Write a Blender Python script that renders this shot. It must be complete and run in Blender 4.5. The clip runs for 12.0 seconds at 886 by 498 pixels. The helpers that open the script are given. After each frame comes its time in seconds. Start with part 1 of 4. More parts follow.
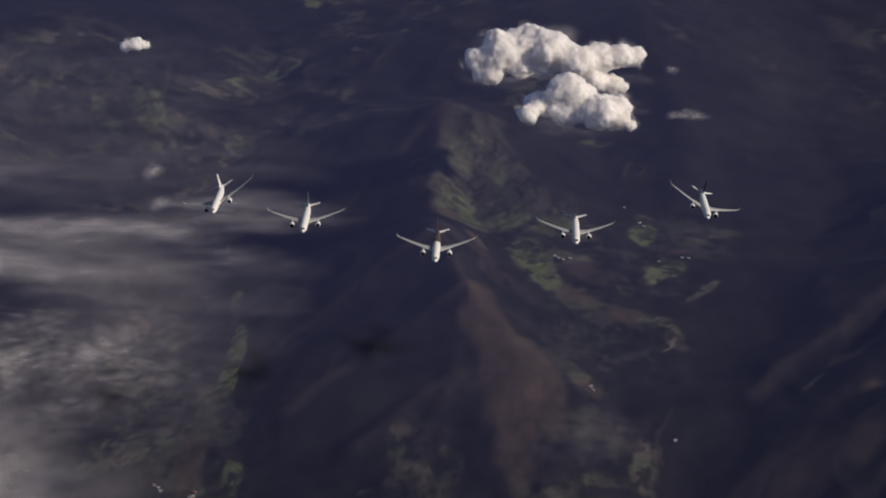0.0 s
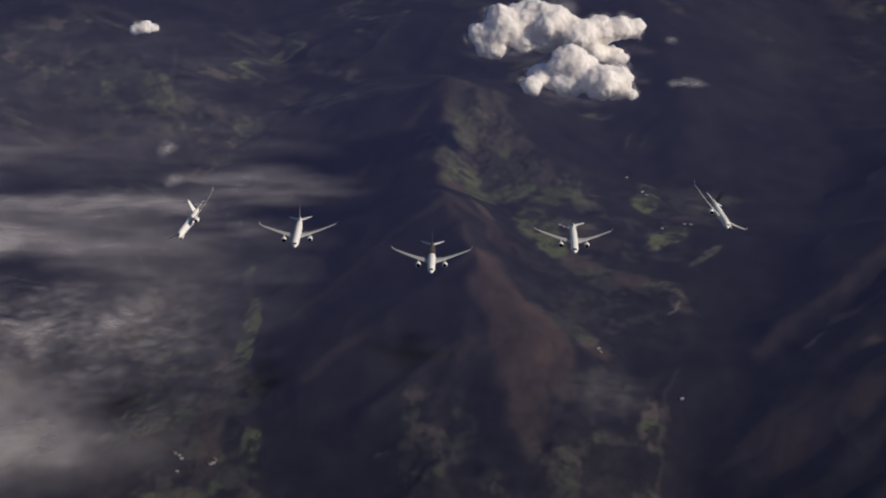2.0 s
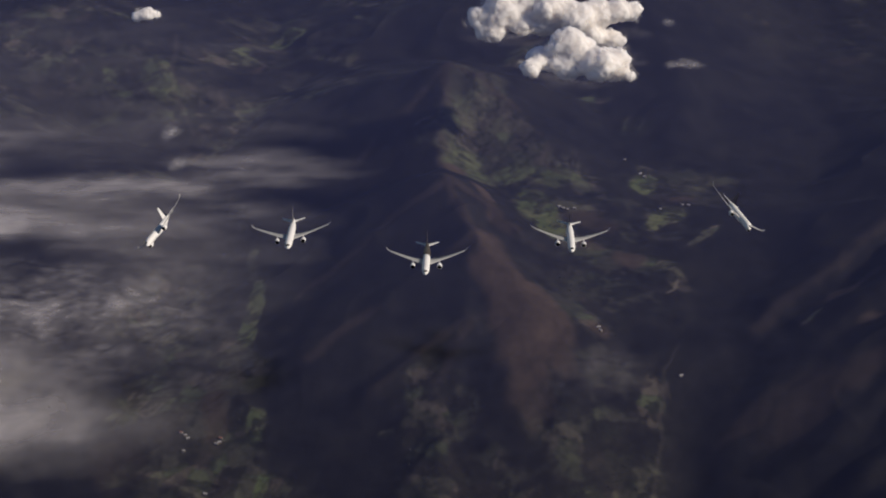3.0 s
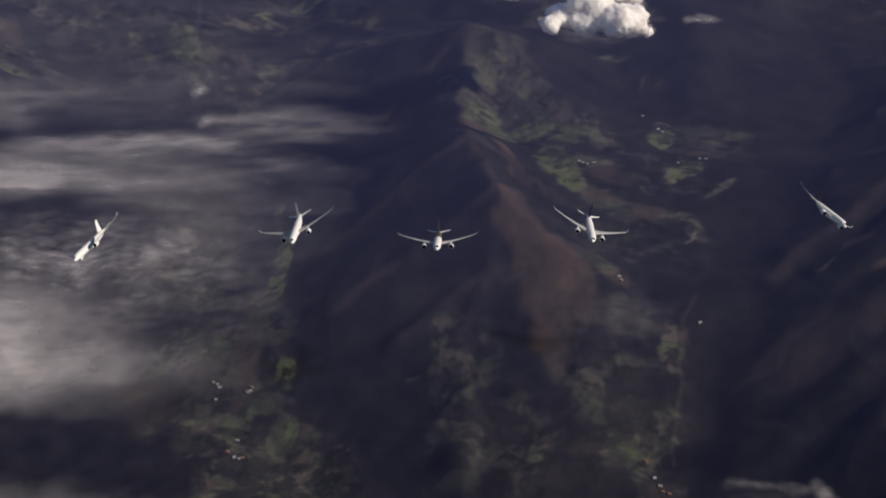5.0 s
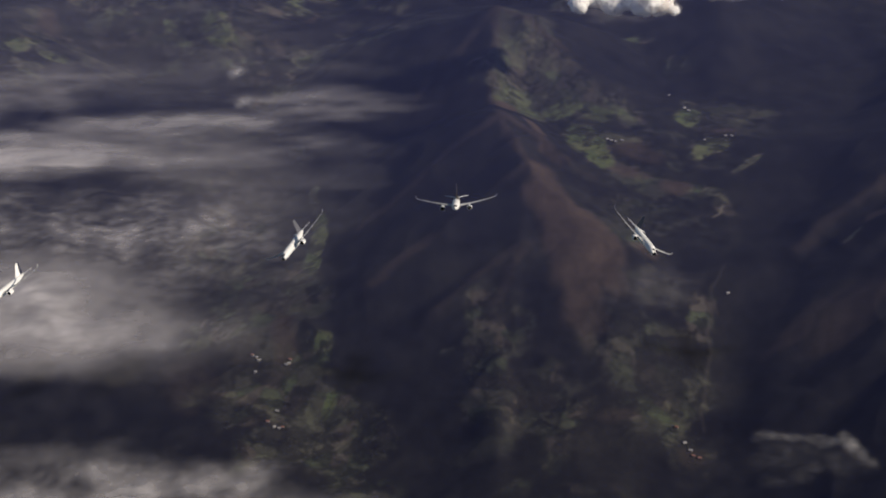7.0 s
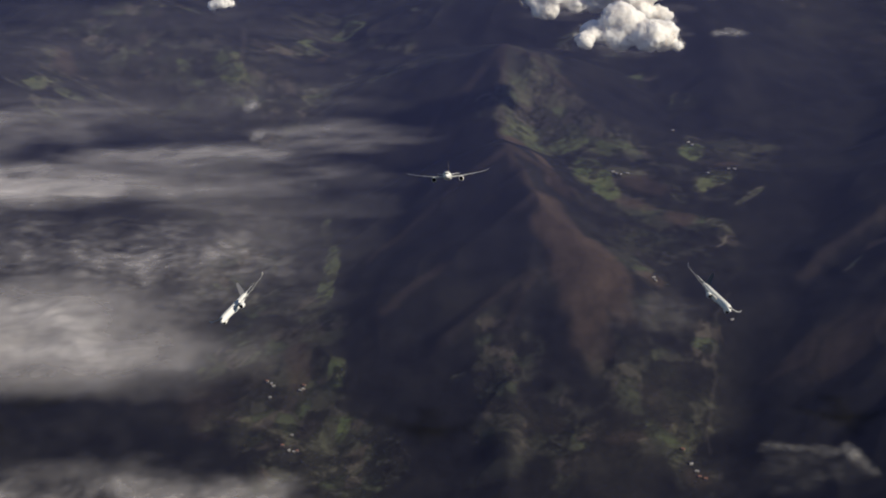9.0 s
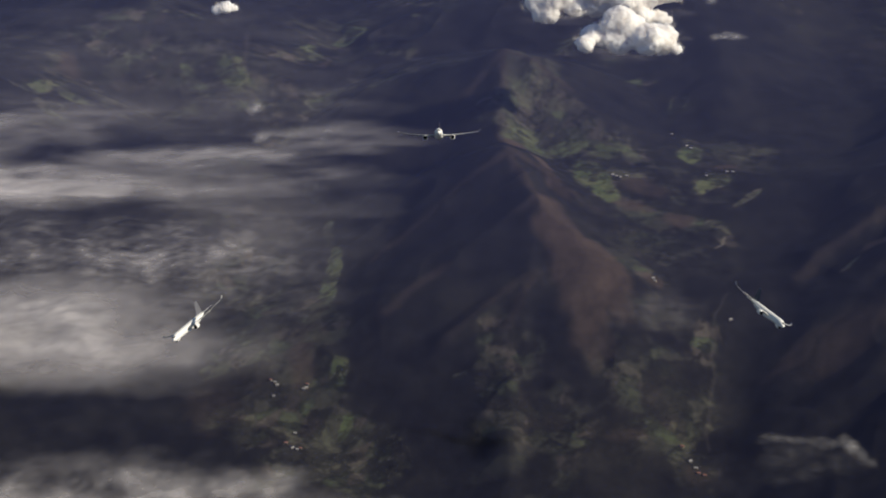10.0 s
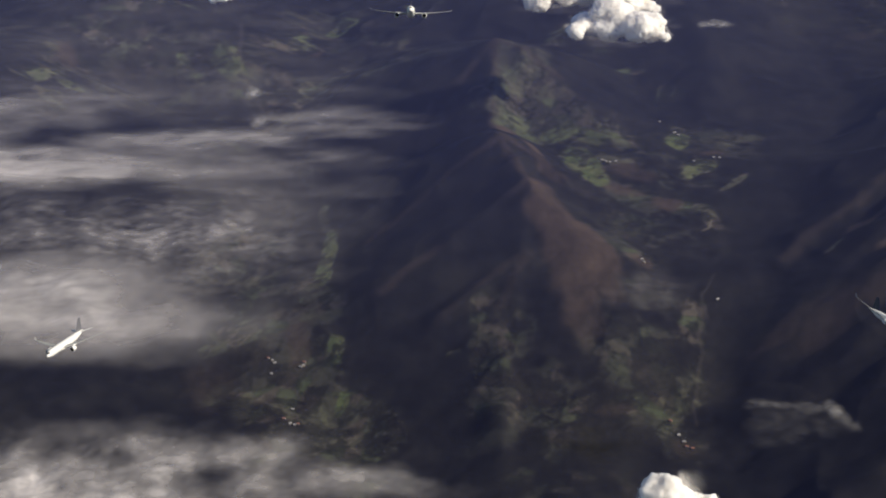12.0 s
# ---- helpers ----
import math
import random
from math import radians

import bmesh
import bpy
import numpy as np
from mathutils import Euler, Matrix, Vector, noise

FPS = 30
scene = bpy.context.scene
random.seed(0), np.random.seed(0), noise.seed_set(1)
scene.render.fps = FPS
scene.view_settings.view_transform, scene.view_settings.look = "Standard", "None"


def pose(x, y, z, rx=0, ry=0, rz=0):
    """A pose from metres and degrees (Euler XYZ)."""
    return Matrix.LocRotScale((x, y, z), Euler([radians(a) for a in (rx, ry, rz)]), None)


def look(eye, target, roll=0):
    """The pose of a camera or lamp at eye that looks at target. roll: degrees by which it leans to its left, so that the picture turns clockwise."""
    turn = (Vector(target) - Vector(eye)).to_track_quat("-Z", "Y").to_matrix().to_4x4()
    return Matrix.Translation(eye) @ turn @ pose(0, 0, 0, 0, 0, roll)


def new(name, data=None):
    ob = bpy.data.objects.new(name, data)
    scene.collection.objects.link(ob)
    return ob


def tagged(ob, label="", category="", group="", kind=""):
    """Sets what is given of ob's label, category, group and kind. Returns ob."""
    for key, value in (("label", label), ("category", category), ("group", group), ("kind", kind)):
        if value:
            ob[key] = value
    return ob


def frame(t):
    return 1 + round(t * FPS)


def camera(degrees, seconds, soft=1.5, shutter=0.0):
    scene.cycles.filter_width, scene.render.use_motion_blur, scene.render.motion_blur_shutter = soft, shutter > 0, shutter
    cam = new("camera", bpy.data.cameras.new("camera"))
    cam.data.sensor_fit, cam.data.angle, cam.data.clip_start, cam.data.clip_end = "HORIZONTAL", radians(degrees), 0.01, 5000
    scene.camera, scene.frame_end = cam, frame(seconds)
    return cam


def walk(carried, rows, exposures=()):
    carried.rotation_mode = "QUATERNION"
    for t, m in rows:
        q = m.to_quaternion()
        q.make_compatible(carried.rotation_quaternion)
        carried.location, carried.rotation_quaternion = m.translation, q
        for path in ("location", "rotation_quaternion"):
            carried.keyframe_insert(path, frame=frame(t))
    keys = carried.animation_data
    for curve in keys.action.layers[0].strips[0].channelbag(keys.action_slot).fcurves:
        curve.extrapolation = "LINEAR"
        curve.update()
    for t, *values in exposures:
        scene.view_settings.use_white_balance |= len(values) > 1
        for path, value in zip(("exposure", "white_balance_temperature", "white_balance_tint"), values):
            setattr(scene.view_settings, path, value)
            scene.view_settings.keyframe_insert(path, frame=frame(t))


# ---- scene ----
cam = camera(28, 12.0, soft=1.9)

# seconds, x, y, z, pitch, yaw to the left, roll: a camera in an aircraft ahead of the formation, looking back and down
PATH = [
    (0, 0.00, 0.00, 1400.00, -29.086, 1.876, 1.993),
    (0.5, -2.93, -18.46, 1400.11, -29.156, 1.905, 1.678),
    (1, -5.89, -36.93, 1400.21, -29.182, 1.938, 1.241),
    (1.5, -8.88, -55.41, 1400.31, -29.213, 1.902, 1.104),
    (2, -11.88, -73.88, 1400.39, -29.300, 1.817, 0.864),
    (2.5, -14.91, -92.37, 1400.47, -29.358, 1.710, 0.778),
    (3, -17.97, -110.86, 1400.55, -29.532, 1.675, 0.545),
    (5, -30.44, -184.86, 1400.76, -30.280, 2.179, -0.173),
    (5.5, -33.62, -203.38, 1400.80, -30.464, 2.383, -0.390),
    (6, -36.82, -221.90, 1400.83, -30.626, 2.620, -0.608),
    (6.5, -40.05, -240.42, 1400.85, -30.587, 2.890, -0.865),
    (7, -43.30, -258.95, 1400.86, -30.297, 3.027, -1.025),
    (9, -56.54, -333.12, 1400.84, -28.607, 2.987, -1.054),
    (9.5, -59.92, -351.68, 1400.82, -28.374, 2.947, -1.003),
    (10, -63.31, -370.24, 1400.79, -28.228, 2.851, -0.904),
    (10.5, -66.73, -388.81, 1400.75, -28.107, 2.761, -0.839),
    (11, -70.18, -407.38, 1400.71, -28.039, 2.605, -0.736),
    (11.5, -73.65, -425.95, 1400.65, -28.064, 2.434, -0.613),
    (12, -77.14, -444.54, 1400.59, -28.126, 2.241, -0.530),
]


def aim(x, y, z, pitch, yaw, roll):
    p, a = radians(pitch), radians(yaw)
    way = Vector((-math.sin(a) * math.cos(p), math.cos(a) * math.cos(p), math.sin(p)))
    return look((x, y, z), Vector((x, y, z)) + way * 100, roll)


walk(cam, [(t, aim(*row)) for t, *row in PATH], [(0.0, -0.3, 6500, 13), (6.5, -0.02, 6500, 11), (9.5, 0.13, 6500, 6), (12.0, 0.31, 6500, 7)])

# ---- sky and sun ----
SUN_HIGH, SUN_WAY = radians(36), Vector((0.95, -0.31, 0.0)).normalized()
world = bpy.data.worlds.new("sky")
world.use_nodes = True
scene.world = world
sky = world.node_tree.nodes.new("ShaderNodeTexSky")
sky.sky_type = "NISHITA"
sky.sun_disc = False
sky.sun_elevation = SUN_HIGH
sky.sun_rotation = math.atan2(SUN_WAY.x, SUN_WAY.y)
sky.altitude = 3000
background = world.node_tree.nodes["Background"]
background.inputs["Strength"].default_value = 0.06
world.node_tree.links.new(sky.outputs[0], background.inputs["Color"])
lamp = bpy.data.lights.new("sun", "SUN")
lamp.energy, lamp.angle, lamp.color = 4.5, radians(2.5), (1.0, 0.89, 0.74)
sun = new("sun", lamp)
sun.matrix_world = look(Vector((0, 0, 0)), Vector((-SUN_WAY.x * math.cos(SUN_HIGH), -SUN_WAY.y * math.cos(SUN_HIGH), -math.sin(SUN_HIGH))))


# ---- materials ----
def material(name, rough=0.6, metal=0.0, color=(0.5, 0.5, 0.5)):
    m = bpy.data.materials.new(name)
    m.use_nodes = True
    b = m.node_tree.nodes["Principled BSDF"]
    b.inputs["Base Color"].default_value = (*color, 1)
    b.inputs["Roughness"].default_value = rough
    b.inputs["Metallic"].default_value = metal
    return m, m.node_tree.nodes, m.node_tree.links, b


def noise_node(nodes, links, size, detail=4.0, rough=0.55, vector=None, distort=0.0):
    n = nodes.new("ShaderNodeTexNoise")
    n.inputs["Scale"].default_value = 1.0 / size
    n.inputs["Detail"].default_value = detail
    n.inputs["Roughness"].default_value = rough
    n.inputs["Distortion"].default_value = distort
    if vector is not None:
        links.new(vector, n.inputs["Vector"])
    return n.outputs["Fac"]


def ramp_node(nodes, links, fac, stops):
    r = nodes.new("ShaderNodeValToRGB")
    while len(r.color_ramp.elements) < len(stops):
        r.color_ramp.elements.new(0.5)
    for e, (at, c) in zip(r.color_ramp.elements, stops):
        e.position, e.color = at, (*c, 1) if not isinstance(c, float) else (c, c, c, 1)
    links.new(fac, r.inputs["Fac"])
    return r.outputs["Color"]


def mix_node(nodes, links, fac, a, b, how="MIX"):
    n = nodes.new("ShaderNodeMix")
    n.data_type, n.blend_type = "RGBA", how
    for value, slot in ((fac, 0), (a, 6), (b, 7)):
        if isinstance(value, (int, float)):
            n.inputs[slot].default_value = value
        elif isinstance(value, tuple):
            n.inputs[slot].default_value = (*value, 1)
        else:
            links.new(value, n.inputs[slot])
    return n.outputs[2]


def math_node(nodes, links, how, a, b, clamp=False):
    n = nodes.new("ShaderNodeMath")
    n.operation, n.use_clamp = how, clamp
    for value, slot in ((a, 0), (b, 1)):
        if isinstance(value, (int, float)):
            n.inputs[slot].default_value = value
        else:
            links.new(value, n.inputs[slot])
    return n.outputs[0]


def attribute_node(nodes, name):
    n = nodes.new("ShaderNodeAttribute")
    n.attribute_name = name
    return n.outputs["Fac"]


def painted(name, color, rough=0.45, dirt=0.12, metal=0.0, shine=0.3):
    """Aircraft paint: a little grime in streaks along the airflow, panels that differ slightly."""
    m, nodes, links, b = material(name, rough, metal)
    at = nodes.new("ShaderNodeTexCoord").outputs["Object"]
    stretch = nodes.new("ShaderNodeMapping")
    stretch.inputs["Scale"].default_value = (1.0, 0.15, 1.0)
    links.new(at, stretch.inputs["Vector"])
    grime = noise_node(nodes, links, 0.8, 5, 0.6, stretch.outputs[0])
    panel = noise_node(nodes, links, 4.0, 1, 0.5, at)
    dark = tuple(c * (1 - 3 * dirt) for c in color)
    c = mix_node(nodes, links, ramp_node(nodes, links, grime, [(0.5, 0.0), (0.8, 0.6)]), color, dark)
    c = mix_node(nodes, links, 0.10, c, ramp_node(nodes, links, panel, [(0.3, 0.35), (0.7, 0.9)]), "MULTIPLY")
    links.new(c, b.inputs["Base Color"])
    links.new(ramp_node(nodes, links, grime, [(0.2, rough * 0.8), (0.9, min(1.0, rough * 1.5))]), b.inputs["Roughness"])
    b.inputs["Specular IOR Level"].default_value = shine
    return m


def ground_material():
    m, nodes, links, b = material("ground", 0.95)
    b.inputs["Specular IOR Level"].default_value = 0.1
    at = nodes.new("ShaderNodeNewGeometry").outputs["Position"]
    flat = nodes.new("ShaderNodeMapping")
    flat.inputs["Scale"].default_value = (1, 1, 0.3)
    links.new(at, flat.inputs["Vector"])
    at = flat.outputs[0]
    broad, mid, fine = (noise_node(nodes, links, s, d, 0.6, at) for s, d in ((220, 4), (38, 5), (9, 4)))
    forest = ramp_node(nodes, links, mid, [(0.3, (0.005, 0.005, 0.007)), (0.55, (0.010, 0.010, 0.012)), (0.75, (0.018, 0.017, 0.018))])
    scrub = ramp_node(nodes, links, fine, [(0.3, (0.014, 0.014, 0.014)), (0.7, (0.027, 0.025, 0.022))])
    forest = mix_node(nodes, links, ramp_node(nodes, links, broad, [(0.46, 0.0), (0.68, 0.75)]), forest, scrub)
    # fields: cells of different crops, parted by dark hedges
    cells = nodes.new("ShaderNodeTexVoronoi")
    warp = nodes.new("ShaderNodeVectorMath")
    warp.operation = "ADD"
    jitter = nodes.new("ShaderNodeTexNoise")
    jitter.inputs["Scale"].default_value = 1 / 60
    links.new(at, jitter.inputs["Vector"])
    push = nodes.new("ShaderNodeVectorMath")
    push.operation = "SCALE"
    push.inputs["Scale"].default_value = 34
    links.new(jitter.outputs["Color"], push.inputs[0])
    links.new(at, warp.inputs[0])
    links.new(push.outputs[0], warp.inputs[1])
    cells.inputs["Scale"].default_value = 1 / 30
    links.new(warp.outputs[0], cells.inputs["Vector"])
    edge = nodes.new("ShaderNodeTexVoronoi")
    edge.feature = "DISTANCE_TO_EDGE"
    edge.inputs["Scale"].default_value = 1 / 30
    links.new(warp.outputs[0], edge.inputs["Vector"])
    split = nodes.new("ShaderNodeSeparateColor")
    links.new(cells.outputs["Color"], split.inputs[0])
    crop = ramp_node(nodes, links, split.outputs[0], [(0.0, (0.057, 0.057, 0.043)), (0.35, (0.087, 0.083, 0.060)), (0.6, (0.071, 0.085, 0.048)), (0.85, (0.108, 0.093, 0.075)), (1.0, (0.074, 0.063, 0.052))])
    green = ramp_node(nodes, links, split.outputs[1], [(0.0, (0.073, 0.095, 0.043)), (0.5, (0.102, 0.123, 0.052)), (1.0, (0.114, 0.118, 0.062))])
    crop = mix_node(nodes, links, math_node(nodes, links, "MULTIPLY", attribute_node(nodes, "lush"), 0.9), crop, green)
    crop = mix_node(nodes, links, 0.3, crop, ramp_node(nodes, links, fine, [(0.3, (0.35, 0.38, 0.35)), (0.65, (1.0, 1.0, 1.0))]), "MULTIPLY")
    hedge = ramp_node(nodes, links, math_node(nodes, links, "ADD", edge.outputs["Distance"], math_node(nodes, links, "MULTIPLY", fine, 0.25)), [(0.14, 1.0), (0.24, 0.0)])
    crop = mix_node(nodes, links, math_node(nodes, links, "MULTIPLY", hedge, 0.3), crop, (0.018, 0.022, 0.016))
    bare_and_lit = ramp_node(nodes, links, mid, [(0.3, (0.052, 0.040, 0.034)), (0.55, (0.070, 0.051, 0.041)), (0.75, (0.090, 0.068, 0.055))])
    bare_and_lit = mix_node(nodes, links, 0.5, bare_and_lit, ramp_node(nodes, links, fine, [(0.3, 0.6), (0.65, 1.0)]), "MULTIPLY")
    copse = ramp_node(nodes, links, noise_node(nodes, links, 46, 6, 0.66, at, 0.5), [(0.42, 0.35), (0.47, 1.0)])
    clearing = math_node(nodes, links, "MULTIPLY", math_node(nodes, links, "MULTIPLY", attribute_node(nodes, "meadow"), copse), 1.7, True)
    pasture = ramp_node(nodes, links, fine, [(0.3, (0.030, 0.030, 0.030)), (0.5, (0.040, 0.039, 0.037)), (0.7, (0.051, 0.049, 0.046))])
    pasture = mix_node(nodes, links, 0.45, pasture, crop)
    scatter = ramp_node(nodes, links, noise_node(nodes, links, 30, 4, 0.55, at, 0.6), [(0.42, 0.2), (0.47, 1.0)])
    c = mix_node(nodes, links, math_node(nodes, links, "MULTIPLY", math_node(nodes, links, "MULTIPLY", attribute_node(nodes, "open_land"), scatter), 0.74), forest, pasture)
    thicket = ramp_node(nodes, links, noise_node(nodes, links, 26, 3, 0.5, at, 0.3), [(0.43, 0.25), (0.50, 1.0)])
    c = mix_node(nodes, links, math_node(nodes, links, "MULTIPLY", clearing, thicket), c, crop)
    c = mix_node(nodes, links, attribute_node(nodes, "bare_and_lit"), c, bare_and_lit)
    c = mix_node(nodes, links, attribute_node(nodes, "track"), c, (0.15, 0.13, 0.105))
    links.new(c, b.inputs["Base Color"])
    bump = nodes.new("ShaderNodeBump")
    bump.inputs["Strength"].default_value = 0.16
    bump.inputs["Distance"].default_value = 4.0
    links.new(math_node(nodes, links, "ADD", fine, math_node(nodes, links, "MULTIPLY", mid, 1.5)), bump.inputs["Height"])
    links.new(bump.outputs[0], b.inputs["Normal"])
    return m


def heap_material():
    """Dense white cloud: light enters its rough billows, wanders and comes out nearby."""
    m, nodes, links, b = material("heap_cloud", 1.0)
    at = nodes.new("ShaderNodeNewGeometry").outputs["Position"]
    links.new(ramp_node(nodes, links, noise_node(nodes, links, 40, 5, 0.55, at), [(0.3, (0.82, 0.775, 0.715)), (0.7, (0.90, 0.855, 0.795))]), b.inputs["Base Color"])
    b.inputs["Specular IOR Level"].default_value = 0.0
    b.inputs["Subsurface Weight"].default_value = 1.0
    b.inputs["Subsurface Radius"].default_value = (1.0, 1.0, 1.0)
    b.inputs["Subsurface Scale"].default_value = 17.0
    bump = nodes.new("ShaderNodeBump")
    bump.inputs["Strength"].default_value, bump.inputs["Distance"].default_value = 0.2, 3.0
    links.new(noise_node(nodes, links, 9.0, 5, 0.6, at), bump.inputs["Height"])
    links.new(bump.outputs[0], b.inputs["Normal"])
    return m


def thin_cloud(name, cover, color=(0.93, 0.885, 0.875), tear=60.0, onward=0.4, least=0.45):
    """Thin droplets: some light is thrown back, some goes on, most passes; cover says how much is caught."""
    m = bpy.data.materials.new(name)
    m.use_nodes = True
    nodes, links = m.node_tree.nodes, m.node_tree.links
    nodes.remove(nodes["Principled BSDF"])
    out = nodes["Material Output"]
    back, through_it, clear = nodes.new("ShaderNodeBsdfDiffuse"), nodes.new("ShaderNodeBsdfTranslucent"), nodes.new("ShaderNodeBsdfTransparent")
    back.inputs["Color"].default_value = through_it.inputs["Color"].default_value = (*color, 1)
    both, whole = nodes.new("ShaderNodeMixShader"), nodes.new("ShaderNodeMixShader")
    both.inputs[0].default_value = onward
    links.new(back.outputs[0], both.inputs[1])
    links.new(through_it.outputs[0], both.inputs[2])
    stretch = nodes.new("ShaderNodeMapping")
    stretch.inputs["Scale"].default_value = (0.6, 1.0, 1.0)
    links.new(nodes.new("ShaderNodeNewGeometry").outputs["Position"], stretch.inputs["Vector"])
    wisp = noise_node(nodes, links, tear, 6, 0.6, stretch.outputs[0], 0.6)
    amount = attribute_node(nodes, cover) if isinstance(cover, str) else cover
    thick = math_node(nodes, links, "MULTIPLY", ramp_node(nodes, links, wisp, [(0.25, least), (0.7, 1.0)]), amount, True)
    links.new(thick, whole.inputs[0])
    links.new(clear.outputs[0], whole.inputs[1])
    links.new(both.outputs[0], whole.inputs[2])
    links.new(whole.outputs[0], out.inputs["Surface"])
    return m


WHITE = painted("white_paint", (0.85, 0.84, 0.825))
WING_GREY = painted("wing_grey_paint", (0.42, 0.42, 0.415), 0.5)
CARBON = painted("dark_carbon_paint", (0.075, 0.062, 0.052), 0.35, 0.08)
FIN_BLUE = painted("dark_blue_paint", (0.018, 0.020, 0.045), 0.35, 0.05)
FIN_GREY = painted("slate_grey_paint", (0.13, 0.13, 0.15), 0.4, 0.05)
FIN_PLUM = painted("dark_plum_paint", (0.035, 0.015, 0.035), 0.35, 0.05)
BARE_METAL = painted("polished_metal", (0.62, 0.62, 0.63), 0.28, 0.06, 1.0)
HOT_METAL = painted("heat_stained_metal", (0.20, 0.17, 0.15), 0.45, 0.10, 1.0)
FAN_DARK = painted("dark_fan", (0.008, 0.008, 0.009), 0.8, 0.05, 0.0, 0.05)
GLASS_DARK = painted("dark_cockpit_glass", (0.012, 0.012, 0.014), 0.08, 0.02)
GROUND = ground_material()
CLOUD = heap_material()
CLOUD_RAG = thin_cloud("cloud_fringe", "cover", (0.96, 0.92, 0.87), tear=14.0, onward=0.5, least=0.3)
WISPY = thin_cloud("cloud_wisp", "cover", (0.94, 0.91, 0.88), tear=11.0, onward=0.5, least=0.05)
TORN = thin_cloud("torn_cloud", "cover", tear=26.0, least=0.0)
VEIL = thin_cloud("cloud_veil", "cover")
# haze put into a sheet's colour: the blue lifts and cools the dark land
HAZE_TINT = thin_cloud("haze", "cover", (0.30, 0.348, 0.90), 900.0, 0.5, 0.8)
# ---- the lie of the land ----
def lattice(ix, iy, seed):
    """A repeatable random value in 0..1 for each lattice point."""
    h = (ix.astype(np.int64) * 374761393 + iy.astype(np.int64) * 668265263 + seed * 1442695041) & 0xFFFFFFFF
    h = ((h ^ (h >> 13)) * 1274126177) & 0xFFFFFFFF
    return ((h ^ (h >> 16)) & 0xFFFFFF) / float(0xFFFFFF)


def value_noise(x, y, seed=0):
    ix, iy = np.floor(x), np.floor(y)
    u, v = x - ix, y - iy
    u, v = u * u * u * (u * (u * 6 - 15) + 10), v * v * v * (v * (v * 6 - 15) + 10)
    a, b = lattice(ix, iy, seed), lattice(ix + 1, iy, seed)
    c, d = lattice(ix, iy + 1, seed), lattice(ix + 1, iy + 1, seed)
    return (a * (1 - u) + b * u) * (1 - v) + (c * (1 - u) + d * u) * v


def fbm(x, y, size, octaves=4, seed=0, gain=0.5):
    """Fractal noise about 0, within about -1..1; size is the largest feature in metres."""
    total, amp, norm = 0.0, 1.0, 0.0
    for k in range(octaves):
        a = 0.7 * k + 0.35
        xr, yr = x * math.cos(a) - y * math.sin(a), x * math.sin(a) + y * math.cos(a)
        total = total + amp * (2 * value_noise(xr / size * 2**k, yr / size * 2**k, seed + 17 * k) - 1)
        norm += amp
        amp *= gain
    return total / norm


def smoothstep(a, b, x):
    t = np.clip((x - a) / (b - a), 0, 1)
    return t * t * (3 - 2 * t)


# crest lines: x, y, height of each bend, and the steepness of the flanks to either side
CRESTS = [
    ([(-70, 2980, 20), (-93, 2820, 121), (-104, 2650, 100), (-92, 2510, 70), (-84, 2400, 106), (-37, 2255, 92), (-40, 2096, 40), (-85, 1980, 0), (-70, 1700, -60)], 0.66),
    ([(-93, 2815, 122), (-190, 2690, 60), (-260, 2600, -40)], 0.62),
    ([(-84, 2400, 104), (-200, 2330, 46), (-310, 2230, -80)], 0.62),
    ([(-37, 2255, 88), (-150, 2160, 40), (-280, 2060, -70)], 0.62),
    ([(-40, 2096, 36), (-160, 2000, -10), (-260, 1880, -100)], 0.62),
    ([(-37, 2255, 88), (60, 2120, 62), (110, 1990, 20), (120, 1850, -30)], 0.36),
    ([(900, 2560, 215), (620, 2310, 140), (380, 2090, 40)], 0.48),
    ([(900, 2230, 230), (600, 1960, 140), (350, 1760, 10)], 0.48),
    ([(900, 1900, 210), (600, 1640, 110), (360, 1460, 0)], 0.48),
    ([(-93, 2820, 120), (-40, 2775, 124), (10, 2710, 104), (45, 2655, 86), (72, 2593, 60), (110, 2500, 44)], 0.42),
    ([(-84, 2400, 104), (-20, 2370, 84), (40, 2310, 66), (90, 2250, 40)], 0.5),
    ([(260, 3300, 130), (320, 2950, 80), (300, 2700, 40)], 0.26),
    ([(-900, 3300, 50), (-640, 3050, 0), (-520, 2850, -70)], 0.25),
    ([(-1200, 2700, 120), (-900, 2560, 30), (-720, 2480, -70)], 0.25),
    ([(900, 2400, 225), (610, 2140, 142), (370, 1930, 30)], 0.55),
    ([(700, 2060, 165), (560, 1830, 100), (400, 1650, 10)], 0.55),
]


def crest_height(x, y, bends, steep):
    best = np.full(np.shape(x), -1e4)
    for (x0, y0, z0), (x1, y1, z1) in zip(bends, bends[1:]):
        dx, dy = x1 - x0, y1 - y0
        s = np.clip(((x - x0) * dx + (y - y0) * dy) / (dx * dx + dy * dy), 0, 1)
        d = np.hypot(x - x0 - s * dx, y - y0 - s * dy)
        best = np.maximum(best, z0 + s * (z1 - z0) - steep * (np.sqrt(d * d + 144) - 12))
    return best


